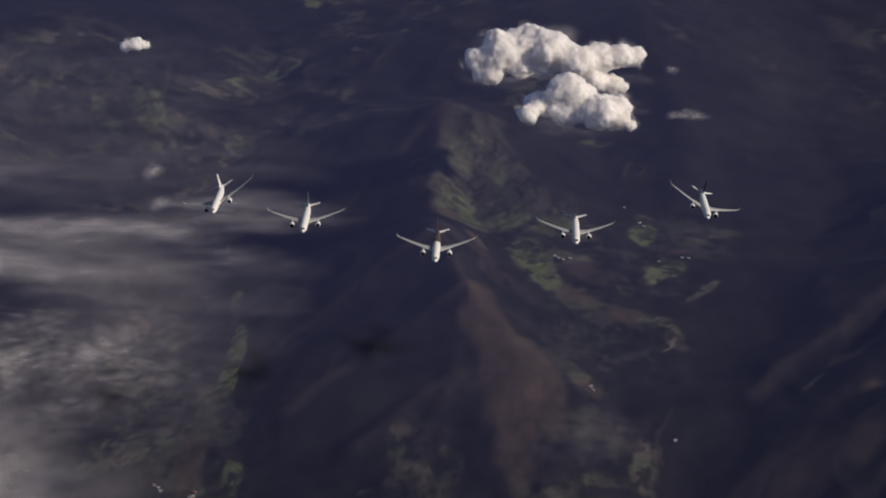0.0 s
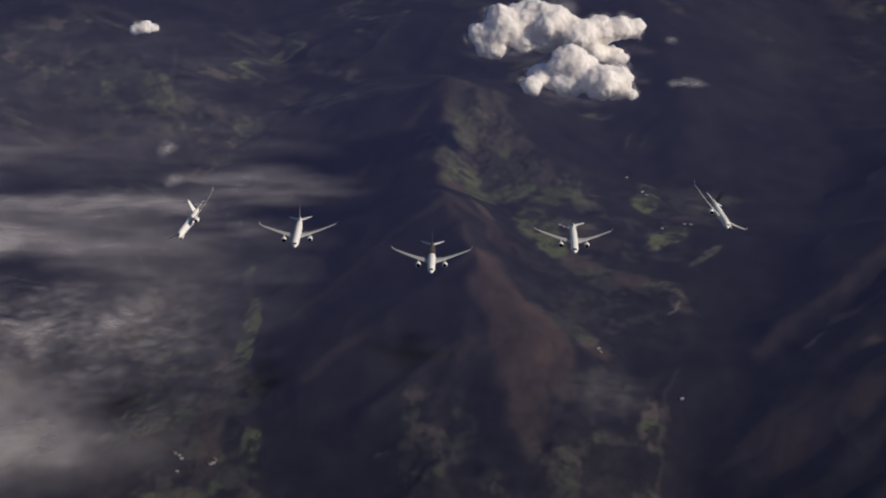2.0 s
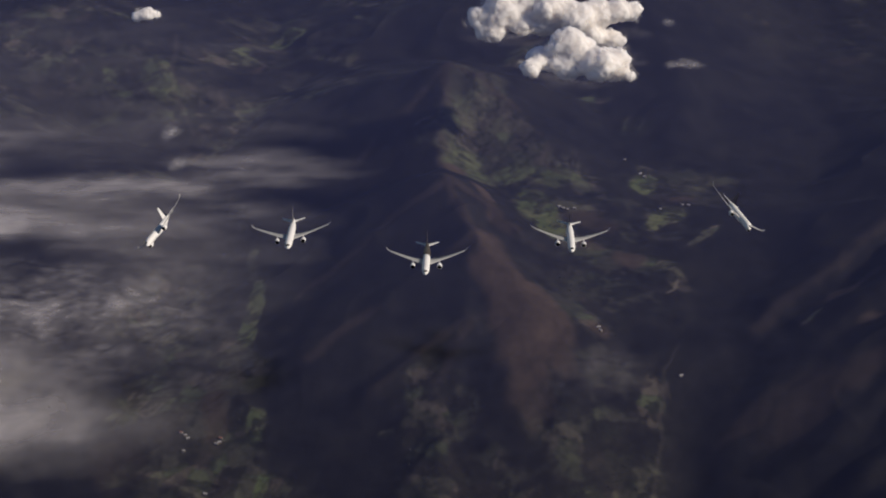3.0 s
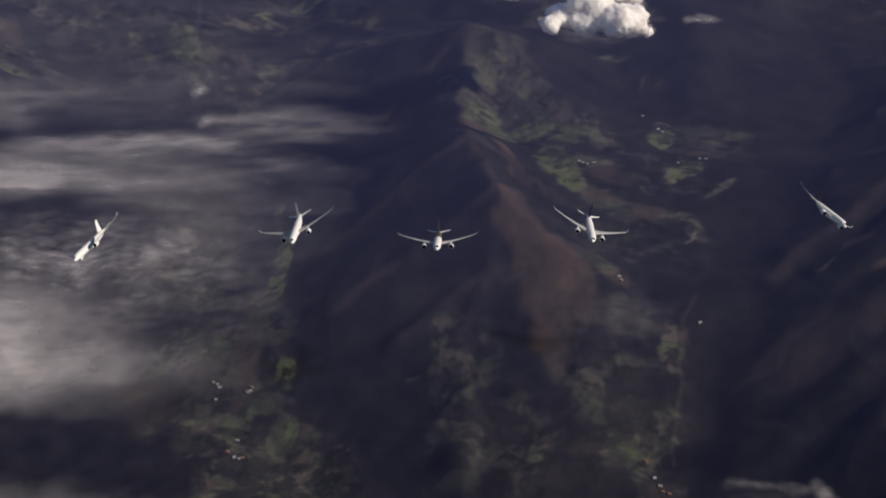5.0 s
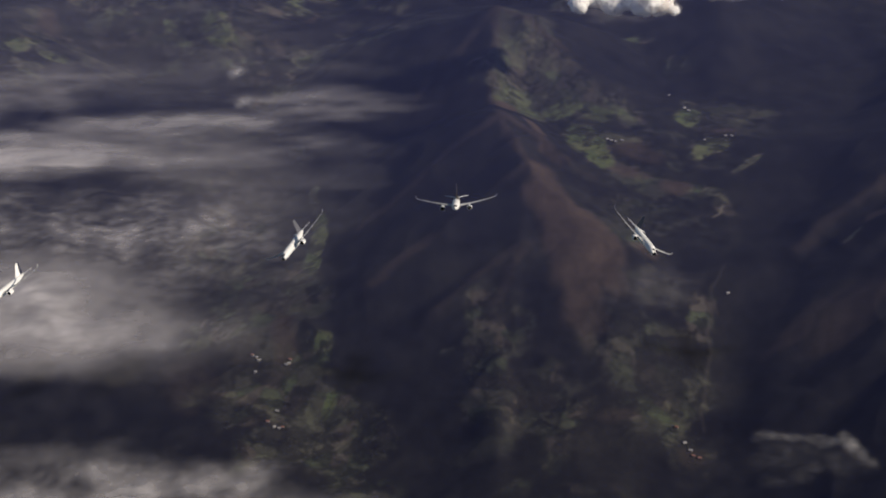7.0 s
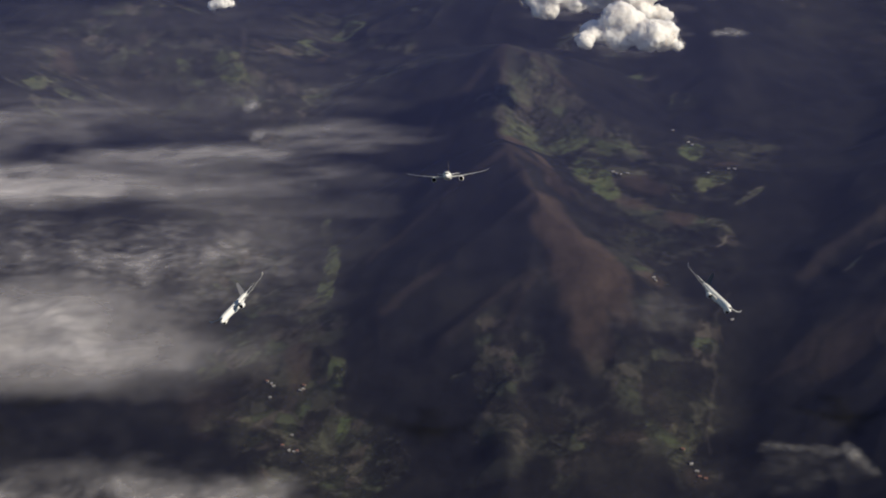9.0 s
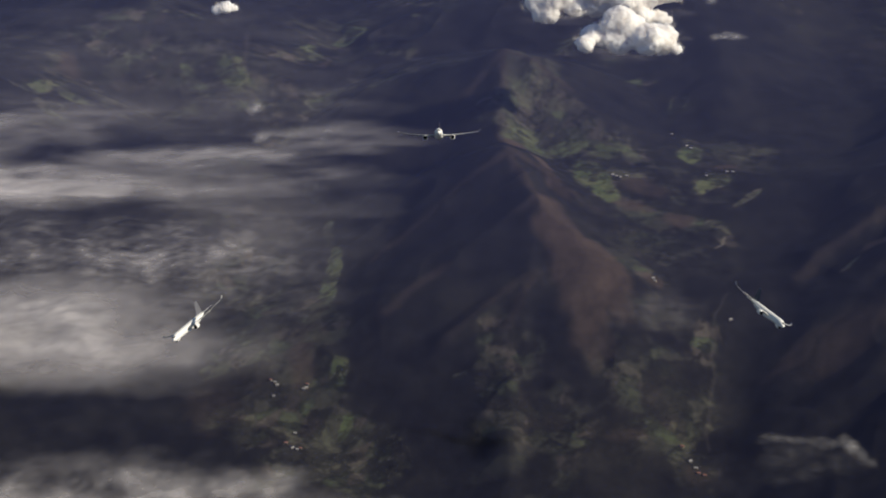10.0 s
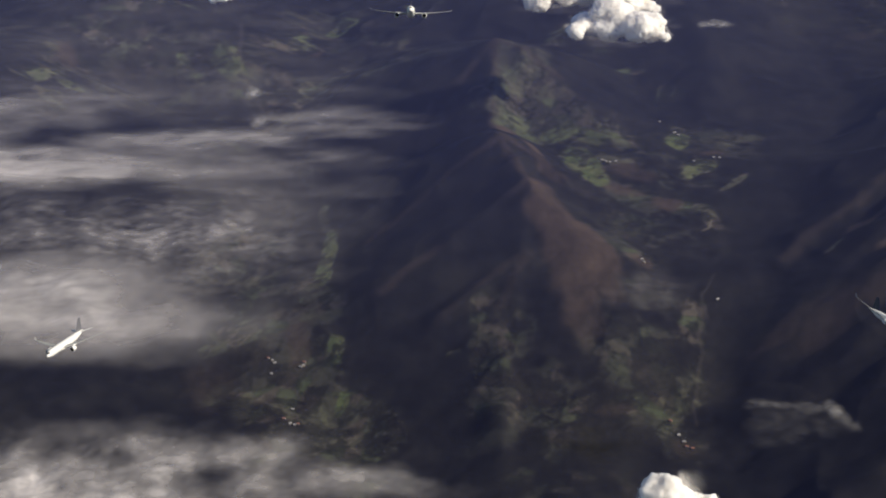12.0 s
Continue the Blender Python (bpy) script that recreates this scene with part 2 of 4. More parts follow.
def land(x, y):
    """The height of the ground in metres."""
    wx, wy = x + 26 * fbm(x, y, 190, 3, 5), y + 26 * fbm(x, y, 190, 3, 9)
    left = -118 + 44 * smoothstep(2400, 3200, y)
    right = np.interp(y, [1300, 1790, 2100, 2400, 2650, 3200, 4200], [-85, -45, 22, 48, 26, 20, 90])
    z = left + (right - left) * smoothstep(-260, 60, wx)
    z = z + 10 * fbm(x, y, 160, 4, 21) + 7 * fbm(x, y, 85, 2, 23)
    for n, (bends, steep) in enumerate(CRESTS):
        c = crest_height(wx, wy, bends, steep)
        c = c - 15 * np.abs(fbm(x, y, 130, 2, 40 + n)) * smoothstep(0, 50, bends[1][2] - c + 20)
        k = 14.0
        h = np.clip(0.5 + 0.5 * (c - z) / k, 0, 1)
        z = z + (c - z) * h + k * h * (1 - h)
    far = smoothstep(1200, 4500, np.hypot(x, y - 2400))
    return z + 1.3 * fbm(x, y, 30, 3, 77) + 120 * far * fbm(x, y, 1500, 3, 88)


# ---- building helpers ----
def link_mesh(name, mesh, mat, parent=None, label=""):
    mesh.materials.append(mat)
    ob = new(name, mesh)
    if parent is not None:
        ob.parent = parent
    if label:
        ob["label"] = label
    return ob


def part(name, bm, mat, parent=None, label="", smooth=True):
    mesh = bpy.data.meshes.new(name)
    bmesh.ops.recalc_face_normals(bm, faces=bm.faces)
    for f in bm.faces:
        f.smooth = smooth
    bm.to_mesh(mesh)
    bm.free()
    return link_mesh(name, mesh, mat, parent, label)


def sheet(name, xs, ys, zs, mat, fields, keep=None):
    """One sheet over a grid, with a value for each corner in every named field; keep: which quads are wanted."""
    nx, ny = len(xs), len(ys)
    mesh = bpy.data.meshes.new(name)
    gx, gy = np.meshgrid(xs, ys)
    co = np.stack([gx, gy, zs], -1).reshape(-1, 3)
    i = (np.arange(ny - 1)[:, None] * nx + np.arange(nx - 1)[None]).ravel()
    quads = np.stack([i, i + 1, i + 1 + nx, i + nx], 1)
    if keep is not None:
        quads = quads[keep.ravel()]
        used = np.unique(quads)
        back = np.zeros(len(co), int)
        back[used] = np.arange(len(used))
        quads, co = back[quads], co[used]
        fields = {k: np.ravel(v)[used] for k, v in fields.items()}
    mesh.vertices.add(len(co))
    mesh.vertices.foreach_set("co", co.ravel())
    mesh.loops.add(quads.size)
    mesh.loops.foreach_set("vertex_index", quads.ravel())
    mesh.polygons.add(len(quads))
    mesh.polygons.foreach_set("loop_start", np.arange(len(quads)) * 4)
    mesh.polygons.foreach_set("use_smooth", np.ones(len(quads), bool))
    mesh.update(calc_edges=True)
    for key, values in fields.items():
        mesh.attributes.new(key, "FLOAT", "POINT").data.foreach_set("value", np.asarray(values, np.float32).ravel())
    return link_mesh(name, mesh, mat)


def patches(x, y, spots, ragged=0.45, seed=3, soft=0.35):
    """How far each place lies inside uneven oval patches: x, y, half length, half width, turn, strength."""
    total = np.zeros(np.shape(x))
    edge = fbm(x, y, 55, 4, seed)
    for px, py, rx, ry, turn, strength in spots:
        c, s = math.cos(radians(turn)), math.sin(radians(turn))
        u, v = (x - px) * c + (y - py) * s, (y - py) * c - (x - px) * s
        d = np.hypot(u / rx, v / ry) + ragged * edge
        total = np.maximum(total, strength * smoothstep(1 + soft, 1 - soft, d))
    return total


def along(x, y, bends, half):
    d = np.full(np.shape(x), 1e9)
    for (x0, y0), (x1, y1) in zip(bends, bends[1:]):
        dx, dy = x1 - x0, y1 - y0
        s = np.clip(((x - x0) * dx + (y - y0) * dy) / (dx * dx + dy * dy), 0, 1)
        d = np.minimum(d, np.hypot(x - x0 - s * dx, y - y0 - s * dy))
    return smoothstep(half * 1.6, half * 0.6, d)


# ---- the ground ----
# x, y, half length, half width, turn, strength of each patch of green crops, dull pasture and brown heath
GREEN_A = [
    (-534, 3214, 50, 17, 77, 0.7), (-448, 3341, 49, 29, 68, 0.9), (-760, 3034, 39, 12, -65, 0.8), (-734, 2983, 62, 15, -47, 0.5),
    (-656, 3011, 90, 33, -77, 0.6), (-1000, 2816, 53, 23, 85, 0.7), (-942, 2815, 34, 24, 37, 0.6), (-58, 2549, 61, 35, -66, 0.45),
    (24, 2551, 36, 32, 11, 0.6), (94, 2530, 42, 26, 21, 0.6), (60, 2422, 56, 33, -70, 0.9), (82, 2373, 49, 22, -89, 1.0),
    (241, 2519, 32, 22, 77, 0.9), (267, 2401, 48, 21, 50, 0.7), (175, 1773, 37, 29, 18, 0.33),
]
GREEN_B = [
    (-381, 2224, 83, 15, -89, 1.0), (-343, 1957, 34, 19, -85, 0.8), (-326, 1859, 20, 12, -85, 1.0), (-558, 2023, 23, 21, -35, 0.5),
    (744, 3408, 56, 33, 71, 0.4), (-441, 3759, 33, 25, -90, 0.9),
]
GREEN = GREEN_A + GREEN_B
OLIVE_A = [
    (-574, 3148, 72, 29, 35, 0.8), (-394, 3140, 29, 14, 78, 0.5), (-417, 2951, 35, 15, -89, 0.5), (-607, 2947, 61, 23, -90, 0.5),
    (-959, 3145, 96, 28, -35, 0.7), (-860, 3068, 71, 41, -34, 0.5), (-909, 3213, 50, 30, -6, 0.5), (-823, 3216, 37, 26, -7, 0.3),
    (-48, 2673, 168, 50, 90, 0.5), (4, 2612, 48, 27, -75, 0.6), (65, 2593, 27, 17, -52, 0.7), (144, 2539, 32, 25, 81, 0.5),
    (128, 2425, 38, 23, -43, 0.6), (192, 2362, 38, 12, -57, 0.7), (151, 2314, 24, 14, 3, 0.5),
]
OLIVE_B = [
    (244, 2590, 23, 14, 81, 0.5), (325, 2354, 49, 9, 56, 0.6), (341, 2544, 58, 28, 31, 0.35), (108, 2197, 41, 33, -58, 0.6),
    (241, 2260, 30, 15, -37, 0.7), (273, 2210, 37, 13, -76, 0.6), (136, 2212, 23, 18, 78, 0.6), (116, 2166, 28, 18, 10, 0.5),
    (147, 2090, 27, 14, -19, 0.5), (112, 1905, 51, 38, 10, 0.26), (126, 1851, 50, 36, 9, 0.26), (158, 1819, 53, 26, -38, 0.39),
    (123, 1772, 44, 26, 27, 0.45), (222, 1910, 77, 10, 85, 0.33), (210, 1807, 57, 12, 85, 0.39),
]
OLIVE_C = [
    (209, 1962, 31, 10, 84, 0.6), (182, 1701, 40, 26, -71, 0.39), (-99, 1974, 48, 26, 89, 0.4), (-89, 1901, 90, 36, -90, 0.29),
    (-80, 1802, 64, 49, 88, 0.29), (-31, 1782, 44, 31, -77, 0.33), (34, 1765, 26, 16, 54, 0.45), (2, 1828, 48, 15, -69, 0.26),
    (0, 1696, 33, 24, 85, 0.2), (-398, 2389, 62, 10, -84, 0.8), (-453, 2574, 49, 11, -66, 0.7), (-395, 2127, 52, 27, -83, 0.5),
    (-502, 2153, 71, 46, -79, 0.5), (-494, 2025, 69, 38, -47, 0.65), (-424, 2056, 45, 24, 0, 0.5),
]
OLIVE_D = [
    (-376, 1927, 61, 43, -81, 0.4), (-299, 1838, 20, 17, -85, 0.7), (-464, 1862, 46, 41, -52, 0.6), (-425, 1896, 52, 44, -9, 0.5),
    (-369, 1854, 51, 42, -8, 0.5), (-328, 1781, 56, 50, -74, 0.5), (-277, 1770, 55, 41, -82, 0.5), (-409, 1761, 50, 40, -7, 0.5),
    (-542, 2303, 78, 58, -75, 0.4), (-582, 2239, 57, 38, -76, 0.3), (449, 2067, 25, 5, 37, 0.5), (528, 3236, 46, 26, 14, 0.2),
    (531, 3158, 38, 13, 81, 0.25), (600, 3178, 41, 30, 57, 0.15), (691, 3133, 47, 33, 27, 0.2),
]
OLIVE_E = [
    (719, 3243, 69, 27, 78, 0.2), (-388, 3741, 40, 19, -86, 0.6), (-873, 3231, 59, 31, -13, 0.6), (-779, 3261, 39, 21, -28, 0.5),
    (-914, 3164, 74, 24, -19, 0.5), (-850, 3075, 90, 53, -33, 0.4), (171, 2846, 34, 28, 55, 0.5),
]
OLIVE = OLIVE_A + OLIVE_B + OLIVE_C + OLIVE_D + OLIVE_E
BROWN_A = [
    (-485, 3152, 37, 12, 70, 0.5), (-998, 3004, 66, 25, -75, 0.6), (-73, 2525, 16, 13, 27, 1.0), (-28, 2415, 35, 9, -56, 0.9),
    (145, 2379, 43, 23, -40, 0.6), (123, 2321, 34, 18, -25, 0.6), (298, 2469, 28, 11, 26, 0.5), (201, 2280, 27, 16, -27, 0.7),
    (145, 2081, 14, 12, 66, 0.6),
]
BROWN_B = [
    (-5, 2345, 42, 16, -66, 0.6), (90, 1759, 32, 18, 6, 0.4), (192, 1680, 26, 19, 73, 0.4), (-490, 1997, 40, 35, -60, 0.22),
    (-407, 1984, 56, 19, -83, 0.5), (-544, 1934, 74, 39, -79, 0.22), (414, 1891, 68, 34, 48, 0.4), (360, 1904, 64, 17, 37, 0.35),
    (502, 2120, 39, 11, 32, 0.8), (537, 2144, 24, 11, 31, 0.6), (523, 2031, 20, 9, 11, 0.7), (456, 1909, 70, 18, 30, 0.4),
    (498, 1919, 40, 19, 46, 0.5), (693, 3463, 69, 25, -69, 0.25), (675, 3101, 39, 19, 13, 0.2),
]
BROWN_SPUR = [
    (78, 2072, 50, 24, -60, 0.9), (52, 2125, 45, 22, -60, 1.0), (86, 2020, 45, 20, -70, 0.6),
    (6, 2163, 131, 32, -72, 1.0), (45, 2070, 70, 30, -66, 1.0), (14, 2097, 96, 33, -87, 0.9), (39, 2013, 73, 30, -88, 0.75),
    (55, 1949, 62, 21, -87, 0.4), (-5, 2350, 42, 16, -66, 0.5), (-31, 2252, 36, 16, -84, 0.9),
]
BROWN = BROWN_A + BROWN_B + BROWN_SPUR
# open country with hedges and scattered trees, and the thinly wooded slope below the summit
FARMLAND = [
    (117, 2382, 198, 107, -79, 0.9), (54, 2535, 112, 64, -78, 0.9), (249, 2469, 156, 105, 73, 0.6), (144, 2188, 131, 83, -68, 0.8),
    (236, 2204, 99, 53, -80, 0.7), (145, 2045, 72, 58, -73, 0.5), (135, 1852, 172, 90, 85, 0.55), (209, 1849, 184, 25, 85, 0.6),
    (183, 1713, 69, 44, -89, 0.8), (-80, 1857, 158, 50, -90, 0.55), (-22, 1791, 75, 53, -75, 0.55), (-437, 2009, 167, 99, -73, 0.9),
    (-404, 1862, 158, 110, -79, 0.9), (-303, 1776, 103, 60, -77, 0.8), (-431, 2281, 223, 67, -83, 0.6), (-528, 2269, 113, 76, -77, 0.5),
]
SLOPE = [
    (-64, 2712, 122, 36, 90, 1.0), (-32, 2639, 110, 54, 89, 1.0), (4, 2582, 77, 42, -80, 1.0), (-58, 2558, 72, 40, -64, 0.9),
    (-21, 2690, 97, 38, -87, 1.0), (32, 2640, 58, 26, -62, 1.0), (62, 2588, 48, 24, -62, 1.0),
]
UPLAND = [
    (-925, 3093, 250, 198, -23, 0.7), (-653, 3034, 259, 121, -69, 0.8), (-468, 3286, 196, 104, 73, 0.5), (703, 3286, 247, 88, 79, 0.2),
    (-865, 3143, 235, 150, -72, 0.6),
]
# a lane in the valley, a hooked track on the spur and a stream
LANE = [(-661, 3220), (-631, 2993), (-598, 2919), (-571, 2860)]
HOOK = [(270, 2220), (264, 2197), (253, 2190)]
STREAM = [(259, 2060), (233, 2008), (227, 1917), (219, 1850), (208, 1783), (210, 1737)]


def axis(near_lo, near_hi, step, far_lo, far_hi):
    out = [np.arange(near_lo, near_hi + 0.1, step)]
    lo, hi, s = near_lo, near_hi, step
    while lo > far_lo or hi < far_hi:
        s *= 1.35
        lo, hi = lo - s, hi + s
        out = [np.array([max(lo, far_lo)])] * (lo + s > far_lo) + out + [np.array([min(hi, far_hi)])] * (hi - s < far_hi)
    return np.concatenate(out)


def copses(x, y):
    """Where woods and hedges stand among the fields."""
    return smoothstep(0.02, 0.16, fbm(x * 0.8 + 0.3 * y, y, 44, 4, 401) + 0.10)


def build_ground():
    xs, ys = axis(-1250, 820, 3.2, -14000, 14000), axis(1350, 3750, 4.0, -9000, 16000)
    x, y = np.meshgrid(xs, ys)
    z = land(x, y)
    wobble_x, wobble_y = x + 12 * fbm(x, y, 40, 3, 61), y + 12 * fbm(x, y, 40, 3, 67)
    lush = patches(wobble_x, wobble_y, GREEN, 0.4, 3, 0.2)
    meadow = np.maximum(patches(wobble_x, wobble_y, OLIVE, 0.5, 8, 0.3), lush)
    stray = smoothstep(0.15, 0.4, fbm(x, y, 240, 4, 91)) * smoothstep(-0.05, 0.12, fbm(x, y, 60, 3, 92)) * 0.4
    meadow = np.maximum(meadow, stray * (np.hypot(x + 150, y - 2250) > 330) * smoothstep(500, 250, x))
    meadow = meadow * (1 - 0.75 * copses(x, y) * (1 - 0.6 * lush))
    open_land = np.maximum(patches(wobble_x, wobble_y, FARMLAND, 0.6, 15, 0.3), patches(wobble_x, wobble_y, UPLAND, 0.7, 16, 0.4))
    open_land = open_land * smoothstep(0.34, -0.02, fbm(x * 0.8 - 0.4 * y, y, 52, 4, 411))
    open_land = open_land * (1 - 0.75 * copses(x, y))
    open_land = np.maximum(open_land, 0.75 * patches(x, y, SLOPE, 0.12, 17, 0.14))
    bare_and_lit = patches(wobble_x, wobble_y, BROWN, 0.3, 31, 0.38) * (1 - 0.2 * copses(x, y))
    # light along the crest lines, painted as faint brown streaks in the same mask
    for n, (bends, _) in enumerate(CRESTS[:11]):
        lit_crest = along(wobble_x, wobble_y, [b[:2] for b in bends], 12 if 6 <= n < 9 else 8)
        bare_and_lit = np.maximum(bare_and_lit, lit_crest * (0.22 if 6 <= n < 9 else 0.32) * smoothstep(-0.35, 0.2, fbm(x, y, 60, 3, 97)) * smoothstep(1900, 2120, y))
    lane = np.maximum(along(wobble_x * 0.3 + x * 0.7, y, LANE, 4.0) * 0.10, along(x, y, HOOK, 1.8) * 0.6)
    lane = np.maximum(lane, along(wobble_x * 0.5 + x * 0.5, y, STREAM, 2.5) * 0.10)
    ob = sheet("ground", xs, ys, z, GROUND, {"meadow": meadow, "lush": lush, "open_land": open_land, "bare_and_lit": bare_and_lit, "track": lane})
    return tagged(ob, "dark forested mountain ridges with green fields and brown slopes", "ground", kind="structure")


build_ground()


# ---- clouds ----
def ball(detail):
    bm = bmesh.new()
    bmesh.ops.create_icosphere(bm, subdivisions=detail, radius=1)
    co = np.array([v.co[:] for v in bm.verts])
    tri = np.array([[v.index for v in f.verts] for f in bm.faces])
    bm.free()
    return co, tri


BALLS = {d: ball(d) for d in (1, 3)}


def bump3(p, size, seed):
    """Billows over a surface, about 0."""
    return (np.abs(fbm(p[:, 0] + 0.7 * p[:, 2], p[:, 1] - 0.6 * p[:, 2], size, 3, seed)) + np.abs(fbm(p[:, 0] - 0.8 * p[:, 2], p[:, 2] + 0.5 * p[:, 1], size, 3, seed + 5))) / 2


def puff_mesh(name, puffs, seed, detail=3, billow=0.45, flat=0.84):
    """Billowing lumps in one mesh: x, y, z, radius each."""
    cos, tris, n = [], [], 0
    for k, (x, y, z, r) in enumerate(puffs):
        co, tri = BALLS[detail]
        p = co * (r, r, r * flat) + (x, y, z)
        p = p + co * (r * billow * (bump3(p, r * 1.1, seed) * 2.2 - 0.45) + 0.06 * r * fbm(p[:, 0] + p[:, 2], p[:, 1] + p[:, 2], r * 0.28, 2, seed + 3))[:, None]
        cos.append(p)
        tris.append(tri + n)
        n += len(p)
    co, tri = np.concatenate(cos), np.concatenate(tris)
    mesh = bpy.data.meshes.new(name)
    mesh.vertices.add(len(co))
    mesh.vertices.foreach_set("co", co.ravel())
    mesh.loops.add(tri.size)
    mesh.loops.foreach_set("vertex_index", tri.ravel())
    mesh.polygons.add(len(tri))
    mesh.polygons.foreach_set("loop_start", np.arange(len(tri)) * 3)
    mesh.polygons.foreach_set("use_smooth", np.ones(len(tri), bool))
    mesh.update(calc_edges=True)
    return mesh


def billowing(ob, grain, soft):
    """Melts the lumps of a cloud into one skin and roughens it."""
    melt = ob.modifiers.new("melt", "REMESH")
    melt.mode, melt.voxel_size, melt.use_smooth_shade = "VOXEL", grain, True
    ease = ob.modifiers.new("ease", "SMOOTH")
    ease.factor, ease.iterations = 0.5, soft
    for name, size, strength in (("swell", grain * 7, grain * 4.2), ("curl", grain * 2.8, grain * 2.0), ("curd", grain * 1.2, grain * 0.8)):
        tex = bpy.data.textures.new(name, "CLOUDS")
        tex.noise_scale, tex.noise_depth, tex.noise_basis = size, 3, "BLENDER_ORIGINAL"
        rough = ob.modifiers.new(name, "DISPLACE")
        rough.texture, rough.strength, rough.mid_level, rough.texture_coords = tex, strength, 0.5, "GLOBAL"
    return ob


def fringe(lumps, cloud, seed, flakes, rag, reach, mat, out):
    """Small curled shreds of thin cloud round the lumps, thickest in their middles, lying all ways."""
    rng = np.random.default_rng(seed)
    rings, spokes = 5, 12
    turn = np.arange(spokes) * 2 * np.pi / spokes
    u = np.concatenate([[0.0]] + [np.cos(turn + 0.3 * k) * k / rings for k in range(1, rings + 1)])
    v = np.concatenate([[0.0]] + [np.sin(turn + 0.3 * k) * k / rings for k in range(1, rings + 1)])
    tri = [(0, 1 + j, 1 + (j + 1) % spokes) for j in range(spokes)]
    for k in range(rings - 1):
        for j in range(spokes):
            a, b = 1 + k * spokes + j, 1 + k * spokes + (j + 1) % spokes
            tri += [(a, a + spokes, b + spokes), (a, b + spokes, b)]
    tri = np.array(tri)
    cos, tris, cover = [], [], []
    for x, y, z, r in lumps:
        for _ in range(flakes):
            n = rng.normal(size=3)
            n[2] = n[2] * 0.8
            n /= np.linalg.norm(n)
            size = reach * r * rng.uniform(0.4, 0.95)
            axis = 0.25 * rng.normal(size=3) + np.array([0.4, -0.7, 0.6])
            axis /= np.linalg.norm(axis)
            e1 = np.cross(axis, rng.normal(size=3))
            e1 /= np.linalg.norm(e1)
            e2 = np.cross(axis, e1)
            c = np.array((x, y, z)) + n * (r, r, 0.75 * r) * rng.uniform(*out)
            curl = 0.2 * size * (u * u - v * v * rng.uniform(0, 1))
            cos.append(c + np.outer(u * size * rng.uniform(0.8, 1.3), e1) + np.outer(v * size, e2) + np.outer(curl, axis))
            tris.append(tri + len(u) * len(tris))
            cover.append(rag * rng.uniform(0.5, 1.0) * smoothstep(1.0, 0.05, np.hypot(u, v)))
    co, tri = np.concatenate(cos), np.concatenate(tris)
    mesh = bpy.data.meshes.new("cloud_fringe")
    mesh.vertices.add(len(co))
    mesh.vertices.foreach_set("co", co.ravel())
    mesh.loops.add(tri.size)
    mesh.loops.foreach_set("vertex_index", tri.ravel())
    mesh.polygons.add(len(tri))
    mesh.polygons.foreach_set("loop_start", np.arange(len(tri)) * 3)
    mesh.polygons.foreach_set("use_smooth", np.ones(len(tri), bool))
    mesh.update(calc_edges=True)
    layer = mesh.attributes.new("cover", "FLOAT", "POINT")
    layer.data.foreach_set("value", np.concatenate(cover).astype(np.float32))
    return tagged(link_mesh("cloud_fringe", mesh, mat, cloud, "thin torn cloud edge"), kind="stuff")


def cumulus(name, lobes, seed, label, depth=0.6, sub=10, grain=2.6):
    """A heap cloud: large lumps, smaller ones budding from their upper sides, and thin torn shreds round it."""
    rng = random.Random(seed)
    spread = max(r for *_, r in lobes) * depth
    body = [(x, y + rng.uniform(-spread, spread), z, 0.95 * r) for x, y, z, r in lobes]
    lumps = list(body)
    for x, y, z, r in body:
        for _ in range(sub):
            a, h = rng.uniform(0, 2 * math.pi), rng.uniform(-0.3, 0.95)
            c = math.sqrt(1 - h * h)
            lumps.append((x + r * 0.7 * c * math.cos(a), y + r * 0.7 * c * math.sin(a), z + r * 0.55 * h, r * rng.choice((0.3, 0.36, 0.45, 0.55))))
    cloud = new(name)
    melted = [(x, y, z, 0.98 * r) for x, y, z, r in lumps]
    billowing(link_mesh("cloud_body", puff_mesh("cloud_body", melted, seed, 3, 0.2), CLOUD, cloud), grain, 30)
    fringe(lumps, cloud, seed + 2, 5, 0.5, 0.8, CLOUD_RAG, (1.0, 1.22))
    return tagged(cloud, label, "cloud", "cumulus clouds")


# lumps of the heap clouds: x, y, height, radius
LOWER_HEAP = [
    (61, 2390, 312, 25), (96, 2390, 341, 28), (110, 2390, 324, 35), (144, 2390, 319, 30), (168, 2390, 318, 25),
    (166, 2390, 302, 18), (94, 2390, 309, 27), (40, 2390, 311, 17), (188, 2390, 301, 12),
]
UPPER_HEAP = [
    (-36, 2560, 316, 25), (-2, 2560, 330, 35), (38, 2560, 336, 37), (72, 2560, 338, 35), (26, 2560, 315, 33),
    (65, 2560, 315, 33), (113, 2560, 324, 32), (147, 2560, 328, 26), (178, 2560, 329, 25), (204, 2560, 328, 17),
    (137, 2560, 296, 25), (173, 2560, 284, 21), (-18, 2560, 301, 25), (96, 2560, 307, 30),
]
